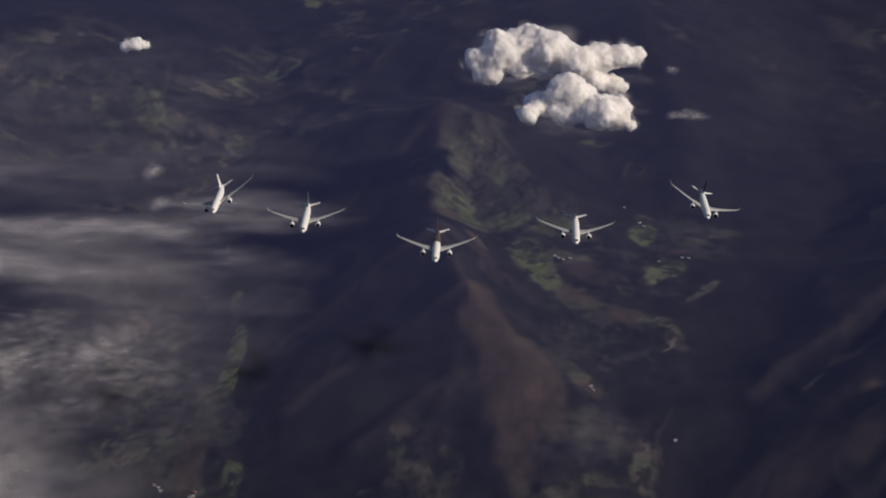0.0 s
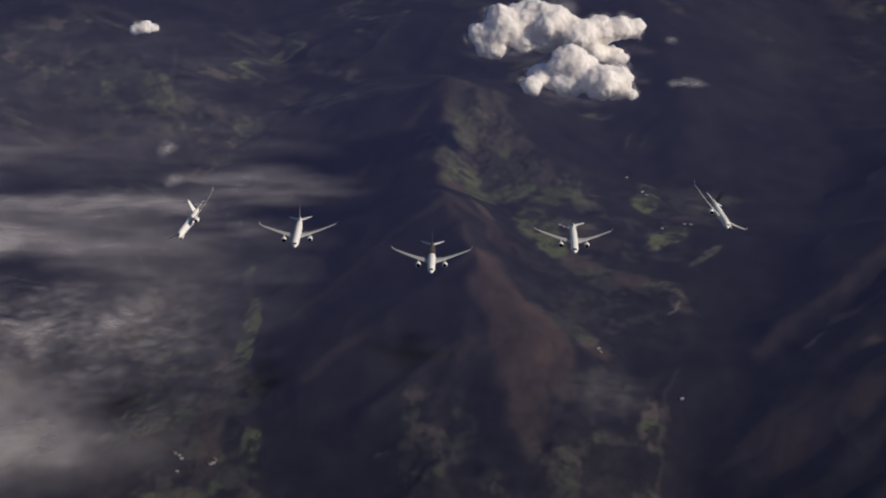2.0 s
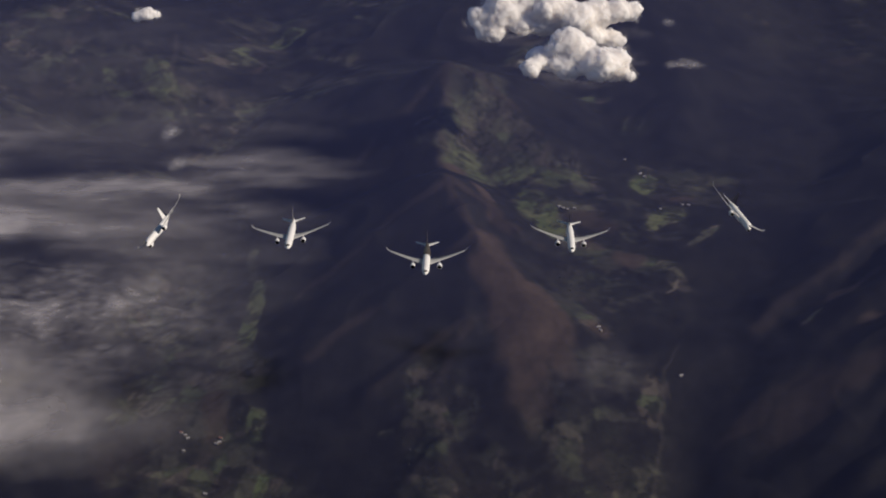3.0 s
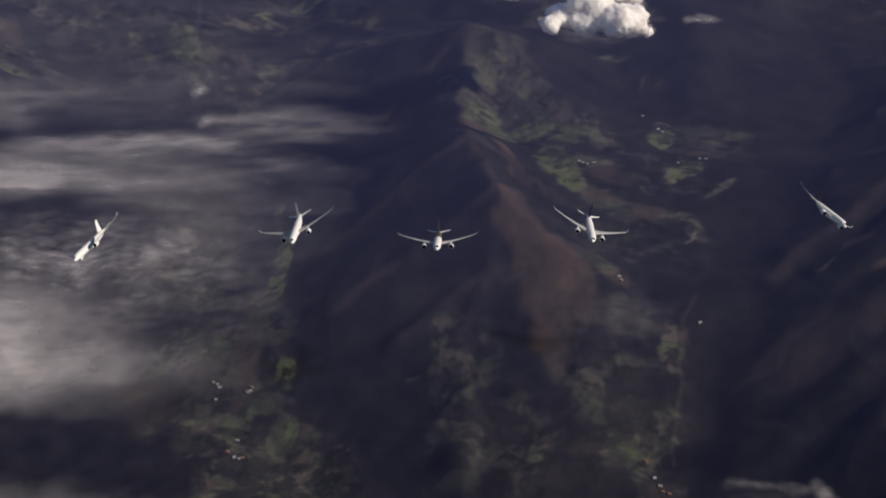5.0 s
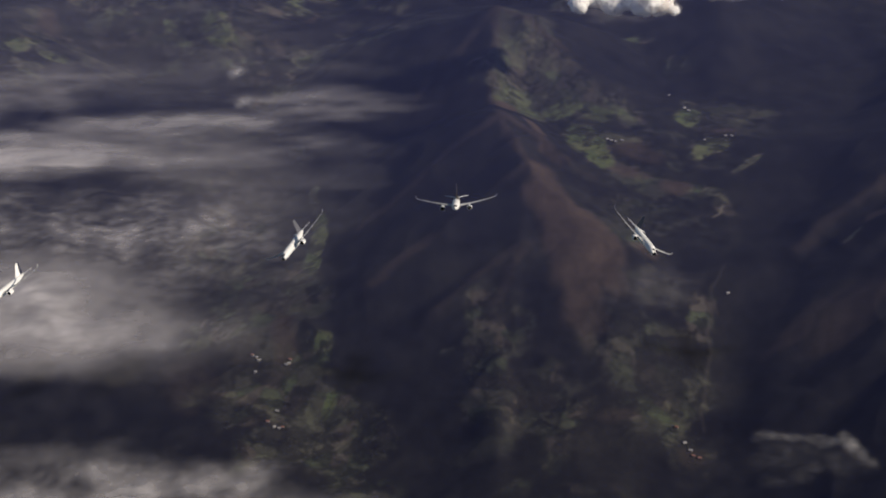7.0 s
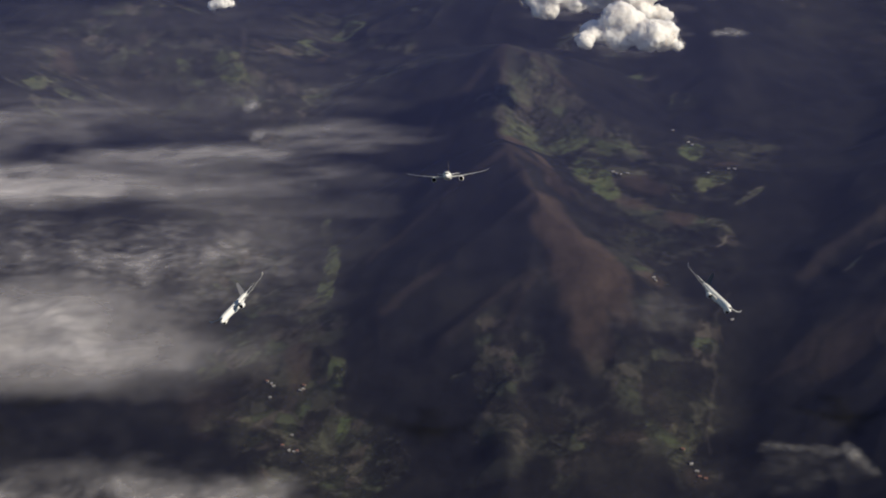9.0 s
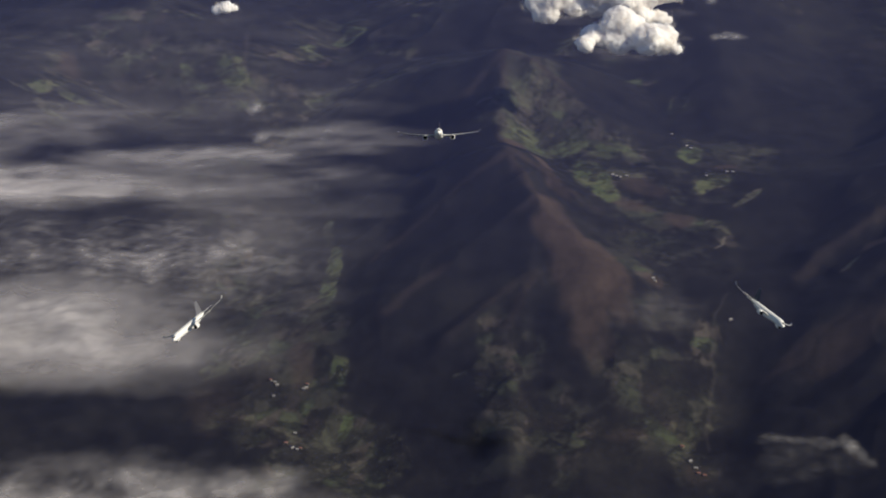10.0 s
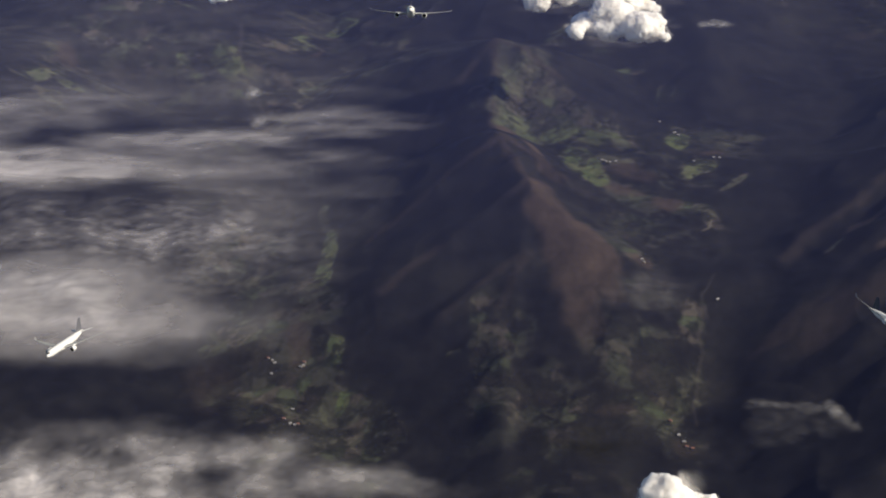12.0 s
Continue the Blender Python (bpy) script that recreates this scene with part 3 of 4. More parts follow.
# patches of the layer clouds
STREAKS = [
    (-769, 2043, 164, 58, 0.5), (-808, 1993, 102, 41, 0.4), (-653, 2116, 167, 40, 0.34), (-542, 2140, 185, 33, 0.34), (-389, 2199, 98, 24, 0.3),
    (-367, 2253, 100, 40, 0.14), (-309, 2214, 108, 17, 0.2), (-333, 2174, 106, 15, 0.15), (-575, 2073, 216, 65, 0.22), (-843, 2277, 130, 44, 0.32),
    (-846, 2211, 100, 26, 0.18), (-692, 2317, 150, 30, 0.12), (-661, 2023, 239, 56, 0.18), (-466, 2037, 170, 95, 0.1), (-980, 2109, 142, 121, 0.5),
    (-1100, 2258, 187, 92, 0.3), (-783, 2524, 448, 313, 0.06), (-600, 2329, 309, 111, 0.07), (-407, 1908, 163, 257, 0.08),
]
DAPPLED = [
    (-678, 1827, 160, 81, 0.36), (-521, 1847, 136, 74, 0.28), (-582, 1748, 170, 61, 0.34), (-461, 1882, 121, 117, 0.16), (-408, 1783, 101, 123, 0.12),
    (-772, 1914, 116, 45, 0.15), (-859, 1809, 120, 99, 0.35), (-507, 1674, 120, 58, 0.18),
]
BANK = [
    (-641, 1539, 136, 79, 0.95), (-713, 1651, 112, 73, 0.8), (-570, 1541, 107, 61, 0.6), (-480, 1522, 92, 47, 0.15), (-773, 1571, 109, 109, 0.8),
    (-596, 1632, 111, 58, 0.4), (-420, 1550, 100, 65, 0.12), (-631, 1467, 181, 31, 0.35),
]
LOW_BANK = [
    (-609, 1192, 128, 75, 0.85), (-491, 1217, 77, 59, 0.6), (-397, 1248, 72, 49, 0.5), (-354, 1271, 52, 27, 0.3), (-288, 1210, 64, 37, 0.45),
    (-224, 1212, 57, 27, 0.3), (-433, 1185, 127, 42, 0.4), (-573, 1297, 107, 33, 0.2), (-172, 1198, 51, 17, 0.16), (-549, 1100, 185, 69, 0.7),
    (-348, 1125, 124, 50, 0.6),
]
WISPS = [
    (205, 1204, 20, 8, 0.3), (232, 1201, 22, 8, 0.32), (258, 1196, 20, 8, 0.34), (280, 1200, 8, 13, 0.5), (286, 1188, 8, 13, 0.55),
    (293, 1175, 8, 13, 0.45), (301, 1163, 9, 9, 0.3), (226, 1180, 34, 20, 0.14), (212, 1156, 34, 18, 0.1), (240, 1152, 14, 9, 0.2),
    (228, 1138, 14, 8, 0.18), (205, 1128, 20, 9, 0.14), (270, 1165, 30, 22, 0.08),
]
MIST = [
    (139, 1914, 62.4, 44.8, 0.1), (121, 1871, 61.1, 39.2, 0.06),
]


def build_clouds():
    cumulus("cumulus_cloud", UPPER_HEAP, 11, "large sunlit white heap cloud with ragged grey underside")
    cumulus("cumulus_cloud", LOWER_HEAP, 23, "bright white heap cloud with flat grey base")
    cumulus("cumulus_cloud", [(-635, 2757, 228, 11), (-620, 2757, 233, 14), (-606, 2757, 230, 10)], 31, "small white puff cloud over the valley", grain=1.8)
    veil("cumulus_cloud", [(268, 2330, 26, 13, 0.75), (252, 2326, 16, 10, 0.6), (286, 2328, 15, 9, 0.55), (272, 2342, 12, 10, 0.6)], 342, 37, "small flat white fair-weather cloud", (200, 340), (2270, 2390), ripple=0.4, step=1.5, gap=3.0, stretch=0.6, streaky=0.2, scale=0.35, mat=WISPY)
    veil("cumulus_cloud", [(256, 2500, 9, 14, 0.6)], 339, 41, "tiny white cloud scrap", (220, 300), (2450, 2550), step=1.5, gap=3.0, stretch=0.6, streaky=0.2, scale=0.35, mat=WISPY)
    veil("cumulus_cloud", [(-499, 2290, 13, 24, 0.85)], 231, 43, "tiny hazy cloud scrap over the forest", (-550, -450), (2230, 2350), step=1.5, gap=3.0, stretch=0.6, streaky=0.2, scale=0.35, mat=WISPY)
    veil("cumulus_cloud", [(-493, 2290, 14, 22, 0.8)], 178, 47, "tiny hazy cloud scrap over the forest", (-550, -440), (2230, 2350), step=1.5, gap=3.0, stretch=0.6, streaky=0.2, scale=0.35, mat=WISPY)
    cumulus("cumulus_cloud", [(92, 1068, 297, 29), (113, 1060, 288, 19), (76, 1062, 286, 19), (136, 1064, 290, 13)], 53, "bright rounded white cloud top")
    veil("stratus_cloud", STREAKS, 215, 101, "thin grey-white streaked layer cloud", (-1500, -60), (1650, 3000), step=5.0, streaky=0.5, dense_by=1.2, scale=0.5, ragged=0.65)
    veil("stratus_cloud", DAPPLED, 210, 131, "dappled thin grey layer cloud", (-1050, -230), (1480, 2050), ripple=0.6, step=4.0, stretch=1.2, streaky=0.3, dense_by=1.15, scale=0.7, mat=TORN)
    veil("stratus_cloud", BANK, 225, 151, "soft dense pale cloud bank", (-1050, -280), (1330, 1850), step=5.0, streaky=0.1, ripple=0.12, stretch=1.2, dense_by=1.2)
    veil("stratus_cloud", LOW_BANK, 215, 171, "lumpy pale low cloud bank", (-950, 40), (950, 1460), ripple=0.35, step=3.0, stretch=0.9, streaky=0.06, dense_by=1.3, scale=0.75, ragged=0.8)
    veil("mist_patch", MIST, 75, 211, "thin grey mist in the valley", (-20, 300), (1720, 2060), ripple=0.8, step=5.0, stretch=1.2, mat=TORN)
    veil("cloud_skirt", [(20, 2545, 70, 45, 0.3), (150, 2545, 70, 40, 0.3), (100, 2380, 70, 40, 0.3), (165, 2450, 45, 50, 0.3)], 300, 231, "thin grey fringe under the heap clouds", (-160, 330), (2260, 2680), layers=1, ripple=0.8, step=5.0, stretch=1.3, mat=TORN)
    veil("wisp_cloud", WISPS, 330, 191, "torn thin white wisp of cloud with a bright curled end", (80, 410), (1010, 1300), step=2.0, gap=5.0, stretch=0.7, ripple=0.35, streaky=0.4, scale=0.45, mat=WISPY)


def veil(name, spots, height, seed, label, x_range, y_range, layers=2, gap=14.0, ripple=0.0, step=7.0, stretch=2.2, streaky=0.75, dense_by=1.0, scale=1.0, ragged=0.5, mat=None):
    """A thin layer cloud: undulating sheets one over another, as dense as the patches say, torn by noise."""
    cloud = new(name)
    xs, ys = np.arange(*x_range, step), np.arange(*y_range, step)
    x, y = np.meshgrid(xs, ys)
    for k in range(layers):
        swell = 9 * scale * fbm(x / stretch, y, 70 * scale, 4, seed + 10 * k)
        dense = np.zeros(x.shape)
        edge = fbm(x / stretch, y, 80 * scale, 4, seed + 3 + 10 * k)
        for px, py, rx, ry, strength in spots:
            d = np.hypot((x - px) / rx, (y - py) / ry) + ragged * edge
            dense = 1 - (1 - dense) * (1 - strength * smoothstep(1.4, 0.05, d))
        bow = 26 * fbm(x / 3, y, 120, 2, seed + 40)
        streak = fbm(x / (stretch * 2.4), y + bow, 62, 5, seed + 6 + 10 * k, 0.6)
        thread = 1 - np.abs(fbm(x / (stretch * 3.0), y + bow, 34, 4, seed + 16 + 10 * k)) * 2.4
        dense = dense * np.clip(0.85 + streaky * (2.1 * streak + 0.4 * thread), 0.05, 1.7)
        if ripple:
            cell = np.abs(fbm(x / 1.4, y, 44 * scale, 4, seed + 8, 0.6)) * 3.2 - 0.8
            dense = dense * np.clip(0.9 + ripple * cell, 0.0, 1.6)
        dense = 1 - (1 - np.clip(dense * dense_by, 0, 0.97)) ** (1 / layers)
        rim = np.minimum.reduce([x - xs[0], xs[-1] - x, y - ys[0], ys[-1] - y])
        dense = dense * smoothstep(0, 60 * scale, rim)
        seen = dense > 0.012
        keep = seen[1:, 1:] | seen[:-1, 1:] | seen[1:, :-1] | seen[:-1, :-1]
        ob = sheet("cloud_layer", xs, ys, height + gap * (k - (layers - 1) / 2) + swell, mat or VEIL, {"cover": dense}, keep)
        ob.parent = cloud
    return tagged(cloud, label, "cloud", "layer clouds")


def haze_sheet():
    """A blue-tinted sheet standing in for the lower air's haze, seen from above; more cover far off."""
    xs, ys = np.linspace(-4000, 4000, 40), np.linspace(-1500, 6500, 40)
    x, y = np.meshgrid(xs, ys)
    ob = sheet("haze", xs, ys, 500 + 12 * fbm(x, y, 900, 2, 301), HAZE_TINT, {"cover": np.interp(y, [900, 1250, 1550, 2000], [0.036, 0.068, 0.106, 0.142]) * (1 - 0.42 * smoothstep(100, 800, x))})
    return tagged(ob, "thin blue-tinted sheet painted as haze over the valleys", "haze", kind="structure")


build_clouds()
haze_sheet()


# ---- airliners: nose towards -y, left wing towards +x ----
def loft(rings, close=True):
    """A skin over rings of equally many points, with end caps."""
    bm = bmesh.new()
    rows = [[bm.verts.new(p) for p in ring] for ring in rings]
    n = len(rows[0])
    for a, b in zip(rows, rows[1:]):
        for i in range(n if close else n - 1):
            bm.faces.new((a[i], a[(i + 1) % n], b[(i + 1) % n], b[i]))
    if close:
        bm.faces.new(rows[0][::-1])
        bm.faces.new(rows[-1])
    return bm


# y, radius, height of the axis
HULL = [(-33.4, 0.06, -0.95), (-33.2, 0.45, -0.92), (-32.6, 0.98, -0.82), (-31.6, 1.55, -0.62), (-30.2, 2.1, -0.4), (-28.2, 2.6, -0.17),
        (-25.5, 2.92, -0.03), (-23, 2.98, 0), (-12, 2.98, 0), (0, 2.98, 0), (8, 2.98, 0), (14, 2.9, 0.08), (19, 2.58, 0.4), (24, 2.02, 0.85),
        (28.5, 1.36, 1.3), (31.5, 0.85, 1.6), (33.0, 0.5, 1.78), (33.4, 0.2, 1.82)]


def hull_at(y, angle, proud=0.0):
    ys = [h[0] for h in HULL]
    r, zc = float(np.interp(y, ys, [h[1] for h in HULL])) + proud, float(np.interp(y, ys, [h[2] for h in HULL]))
    return (r * math.cos(angle), y, zc + r * math.sin(angle))


def hull_piece(y0, y1, n=28):
    ys = sorted({y0, y1, *(h[0] for h in HULL if y0 < h[0] < y1)})
    return loft([[hull_at(y, 2 * math.pi * i / n) for i in range(n)] for y in ys])


def hull_patch(y0, y1, a0, a1, proud, rows=4, cols=10):
    """A plate that lies on the hull between two stations and two angles."""
    bm = bmesh.new()
    grid = [[bm.verts.new(hull_at(y0 + (y1 - y0) * j / rows, radians(a0 + (a1 - a0) * i / cols), proud)) for i in range(cols + 1)] for j in range(rows + 1)]
    for a, b in zip(grid, grid[1:]):
        for i in range(cols):
            bm.faces.new((a[i], a[i + 1], b[i + 1], b[i]))
    return bm


SECTION = [(0.0, 0.0), (0.03, 0.035), (0.12, 0.065), (0.35, 0.085), (0.65, 0.055), (1.0, 0.004), (0.65, -0.025), (0.35, -0.045), (0.12, -0.04), (0.03, -0.022)]


def aerofoil(x, y, z, chord, thick=1.0, lean=0.0):
    """A wing section at x, leading edge at y; lean turns its upper side inwards."""
    c, s = math.cos(lean), math.sin(lean)
    return [(x - h * chord * thick * s * 0.8, y + d * chord, z + h * chord * thick * c * 0.8) for d, h in SECTION]


# x, leading edge, height, chord, thickness, lean
WING = [(1.6, -11.2, -1.35, 15.2, 1.25, 0.05), (3.0, -9.9, -1.25, 13.2, 1.2, 0.06), (7.0, -6.9, -0.85, 10.4, 1.1, 0.08), (11.0, -3.9, -0.4, 8.2, 1.0, 0.10), (17.0, 0.4, 0.45, 6.4, 0.95, 0.13),
        (23.0, 4.8, 1.45, 4.8, 0.9, 0.17), (28.0, 8.4, 2.4, 3.5, 0.9, 0.22), (30.2, 10.1, 2.95, 2.8, 0.9, 0.35)]
TIP = [(30.2, 10.1, 2.95, 2.8, 0.9, 0.35), (31.2, 11.0, 3.4, 2.4, 0.85, 0.7), (31.9, 11.9, 4.1, 1.9, 0.8, 1.05), (32.25, 12.7, 4.9, 1.3, 0.8, 1.25), (32.4, 13.4, 5.6, 0.6, 0.8, 1.35)]
TAILPLANE = [(0.5, 24.3, 1.55, 7.4, 1.0, 0.08), (2.0, 25.7, 1.7, 6.3, 0.95, 0.10), (6.0, 28.8, 2.15, 4.4, 0.9, 0.11), (9.0, 31.1, 2.5, 2.9, 0.9, 0.12), (9.45, 31.8, 2.56, 2.0, 0.8, 0.12)]
# height, leading edge, chord
FIN = [(1.6, 18.6, 13.2), (3.2, 20.2, 11.4), (6.0, 22.9, 9.2), (9.5, 26.4, 6.8), (11.9, 28.9, 4.9), (12.4, 30.0, 3.6)]


def wing_skin(rows, side):
    return loft([[(side * px, py, pz) for px, py, pz in aerofoil(*row)] for row in rows])


def fin_piece(start, stop, steps=7):
    """The fin or the rudder: the part of its section between two shares of the chord."""
    half = [(start + (stop - start) * k / (steps - 1)) for k in range(steps)]
    depth = [float(np.interp(d, [0, 0.03, 0.12, 0.35, 0.65, 1.0], [0.0, 0.011, 0.02, 0.028, 0.02, 0.002])) for d in half]
    outline = list(zip(half, depth)) + [(d, -h - 0.0005) for d, h in reversed(list(zip(half, depth)))]
    return loft([[(h * chord, y + d * chord, z) for d, h in outline] for z, y, chord in FIN])


def lathe(profile, x, y, z, n=24, thick_end=True):
    """A body of revolution along y: (distance along, radius)."""
    bm = bmesh.new()
    rows = [[bm.verts.new((x + r * math.cos(2 * math.pi * i / n), y + d, z + r * math.sin(2 * math.pi * i / n))) for i in range(n)] for d, r in profile]
    for a, b in zip(rows, rows[1:]):
        for i in range(n):
            bm.faces.new((a[i], a[(i + 1) % n], b[(i + 1) % n], b[i]))
    if thick_end:
        bm.faces.new(rows[0][::-1])
        bm.faces.new(rows[-1])
    return bm


def canoe(x, y, z, length, width, side):
    """A flap track fairing under the wing."""
    rings = []
    for k in range(7):
        t = k / 6
        r = width * max(0.06, math.sin(math.pi * min(1, t * 0.9 + 0.05)))
        rings.append([(side * x + r * math.cos(a), y + t * length, z + 0.16 * t * length * 0.3 + 1.3 * r * math.sin(a)) for a in (math.pi * 2 * i / 8 for i in range(8))])
    return loft(rings)


def engine(plane, side):
    x, y, z = side * 10.5, -11.6, -2.75
    outer = [(0.25, 1.62), (0.7, 1.86), (1.8, 2.0), (3.4, 1.98), (5.0, 1.72), (5.9, 1.5), (5.9, 1.42), (4.6, 1.46), (1.6, 1.52), (0.3, 1.54)]
    nacelle = part("engine_nacelle", lathe(outer + outer[:1], x, y, z, thick_end=False), WHITE, plane, "white engine nacelle")
    lip = [(0.27, 1.63), (0.08, 1.60), (0.0, 1.55), (0.05, 1.50), (0.32, 1.49)]
    part("inlet_lip", lathe(lip, x, y, z, thick_end=False), BARE_METAL, nacelle, "polished metal inlet lip")
    part("inlet_duct", lathe([(0.3, 1.5), (0.32, 1.46), (1.4, 1.44), (1.45, 1.5)], x, y, z, thick_end=False), FAN_DARK, nacelle, "dark inlet duct")
    part("fan", lathe([(0.95, 1.44), (1.0, 0.3), (1.2, 0.29), (1.3, 1.44)], x, y, z), FAN_DARK, nacelle, "dark engine fan")
    part("spinner", lathe([(0.55, 0.03), (0.75, 0.2), (1.18, 0.42)], x, y, z), FAN_DARK, nacelle)
    part("exhaust_cone", lathe([(4.8, 1.05), (6.2, 0.95), (7.2, 0.5), (8.1, 0.08)], x, y, z), HOT_METAL, nacelle, "heat-stained exhaust cone")
    pylon = [[(x + w, py, pz) for w, py, pz in ((-0.22, y0, za), (0.22, y0, za), (0.22, y1, zb), (-0.22, y1, zb))] for y0, y1, za, zb in ((y + 1.2, y + 8.6, z + 1.8, z + 1.6), (y + 3.6, y + 10.5, z + 2.5, z + 2.2))]
    part("engine_pylon", loft(pylon), WHITE, plane, smooth=False)


def airliner(label, fin_paint, rear_paint=WHITE, fin_note=""):
    plane = new("airliner")
    if rear_paint is WHITE:
        part("fuselage", hull_piece(-33.4, 33.4), WHITE, plane)
    else:
        part("fuselage", hull_piece(-33.4, 3.0), WHITE, plane, "white forward fuselage")
        part("rear_fuselage", hull_piece(3.0, 33.4), rear_paint, plane, "dark carbon-patterned rear fuselage")
    part("cockpit_window", hull_patch(-31.9, -30.3, 42, 138, 0.025), GLASS_DARK, plane, "dark cockpit glazing")
    part("belly_fairing", loft([[(w * math.cos(a), y, -1.7 + h * math.sin(a)) for a in (2 * math.pi * i / 16 for i in range(16))]
                                for y, w, h in ((-14, 0.5, 0.3), (-11, 2.4, 1.3), (-6, 3.3, 1.75), (2, 3.35, 1.8), (7, 2.7, 1.45), (11, 0.6, 0.4))]), WHITE, plane)
    part("fin", fin_piece(0.0, 0.66), fin_paint, plane, fin_note)
    part("rudder", fin_piece(0.665, 1.0), FIN_BLUE if fin_paint is WHITE else fin_paint, plane, "dark blue rudder" if fin_paint is WHITE else "")
    for side in (1, -1):
        wing = part("wing", wing_skin(WING, side), WING_GREY, plane, "light grey swept wing")
        part("winglet", wing_skin(TIP, side), WING_GREY, wing, "curved pale winglet")
        for x, y, z, long in ((6.0, 1.2, -1.35, 5.0), (13.2, 2.2, -0.5, 4.4), (18.6, 5.4, 0.25, 3.6)):
            part("flap_fairing", canoe(x, y, z, long, 0.32, side), WING_GREY, wing)
        part("tailplane", wing_skin(TAILPLANE, side), WHITE, plane)
        engine(plane, side)
    return tagged(plane, label, "aircraft", "airliners in formation")


FLEET = [
    airliner("white twin-engine airliner with white fin banking away from formation", WHITE),
    airliner("white twin-engine airliner with slate grey fin flying in formation", FIN_GREY, WHITE, "slate grey fin"),
    airliner("white twin-engine airliner with dark carbon rear fuselage leading formation", CARBON, CARBON, "dark carbon-patterned fin"),
    airliner("white twin-engine airliner with dark blue fin flying in formation", FIN_BLUE, WHITE, "dark blue fin"),
    airliner("white twin-engine airliner with dark plum fin banking away", FIN_PLUM, WHITE, "dark plum fin"),
]


# ---- hamlets and trees ----
WALLS = [painted("white_plaster", (0.34, 0.32, 0.29), 0.8, 0.15), painted("ochre_plaster", (0.38, 0.30, 0.21), 0.8, 0.15)]
ROOFS = [painted("red_tiles", (0.2, 0.1, 0.075), 0.8, 0.15), painted("pale_sheet_roof", (0.27, 0.26, 0.25), 0.6, 0.1)]


def house(x, y, turn, long, wide, tall, wall, roof, label):
    h = new("house")
    h.matrix_world = pose(x, y, float(land(np.array(float(x)), np.array(float(y)))) - 0.6, 0, 0, turn)
    bm = bmesh.new()
    bmesh.ops.create_cube(bm, size=1, matrix=Matrix.LocRotScale((0, 0, tall / 2), None, (long, wide, tall)))
    part("wall", bm, wall, h, smooth=False)
    bm = bmesh.new()
    a, b, up = long / 2 + 0.4, wide / 2 + 0.5, tall + wide * 0.32
    low = [bm.verts.new(p) for p in ((-a, -b, tall - 0.1), (a, -b, tall - 0.1), (a, b, tall - 0.1), (-a, b, tall - 0.1))]
    top = [bm.verts.new(p) for p in ((-a, 0, up), (a, 0, up))]
    for face in ((low[0], low[1], top[1], top[0]), (low[2], low[3], top[0], top[1]), (low[1], low[2], top[1]), (low[3], low[0], top[0]), (low[3], low[2], low[1], low[0])):
        bm.faces.new(face)
    part("roof", bm, roof, h, smooth=False)
    for k in range(2):
        bm = bmesh.new()
        bmesh.ops.create_cube(bm, size=1, matrix=Matrix.LocRotScale(((k - 0.5) * long * 0.5, -wide / 2 - 0.02, tall * 0.5), None, (1.1, 0.1, 1.3)))
        part("window", bm, GLASS_DARK, h, smooth=False)
    return tagged(h, label, "house", "houses in the hamlets")


FARM = [(95, 2421), (101, 2414), (108, 2408), (119, 2412)]
SCATTERED = [(213, 2632), (235, 2567), (241, 2550), (258, 2425), (305, 2441), (295, 2443), (145, 2085), (148, 2079), (259, 1998), (169, 1743)]
VILLAGE = [(-452, 1964), (-445, 1960), (-441, 1955), (-444, 1933), (-398, 1941), (-394, 1943), (-393, 1950), (-402, 1817), (-395, 1815), (-390, 1818), (-413, 1829), (-403, 1858), (185, 1697), (188, 1685), (196, 1681), (178, 1712)]


def build_houses():
    rng = random.Random(5)
    for spots, pale, label in ((FARM, 1.0, "small pale-roofed farm building among the fields"), (SCATTERED, 0.8, "small house by the fields"), (VILLAGE, 0.75, "small house in the valley village")):
        for x, y in spots:
            house(x, y, rng.uniform(-30, 30), rng.uniform(3.4, 5), rng.uniform(2.8, 3.5), rng.uniform(2.4, 2.9), WALLS[rng.random() < 0.25], ROOFS[rng.random() < pale], label)


def leaf_material():
    m, nodes, links, b = material("tree_leaves", 0.9)
    b.inputs["Specular IOR Level"].default_value = 0.1
    at = nodes.new("ShaderNodeNewGeometry")
    hue = ramp_node(nodes, links, at.outputs["Random Per Island"], [(0.0, (0.040, 0.042, 0.034)), (0.6, (0.056, 0.058, 0.044)), (1.0, (0.075, 0.070, 0.052))])
    speck = noise_node(nodes, links, 1.4, 3, 0.6, at.outputs["Position"])
    links.new(mix_node(nodes, links, 0.6, hue, ramp_node(nodes, links, speck, [(0.3, 0.4), (0.7, 1.0)]), "MULTIPLY"), b.inputs["Base Color"])
    return m


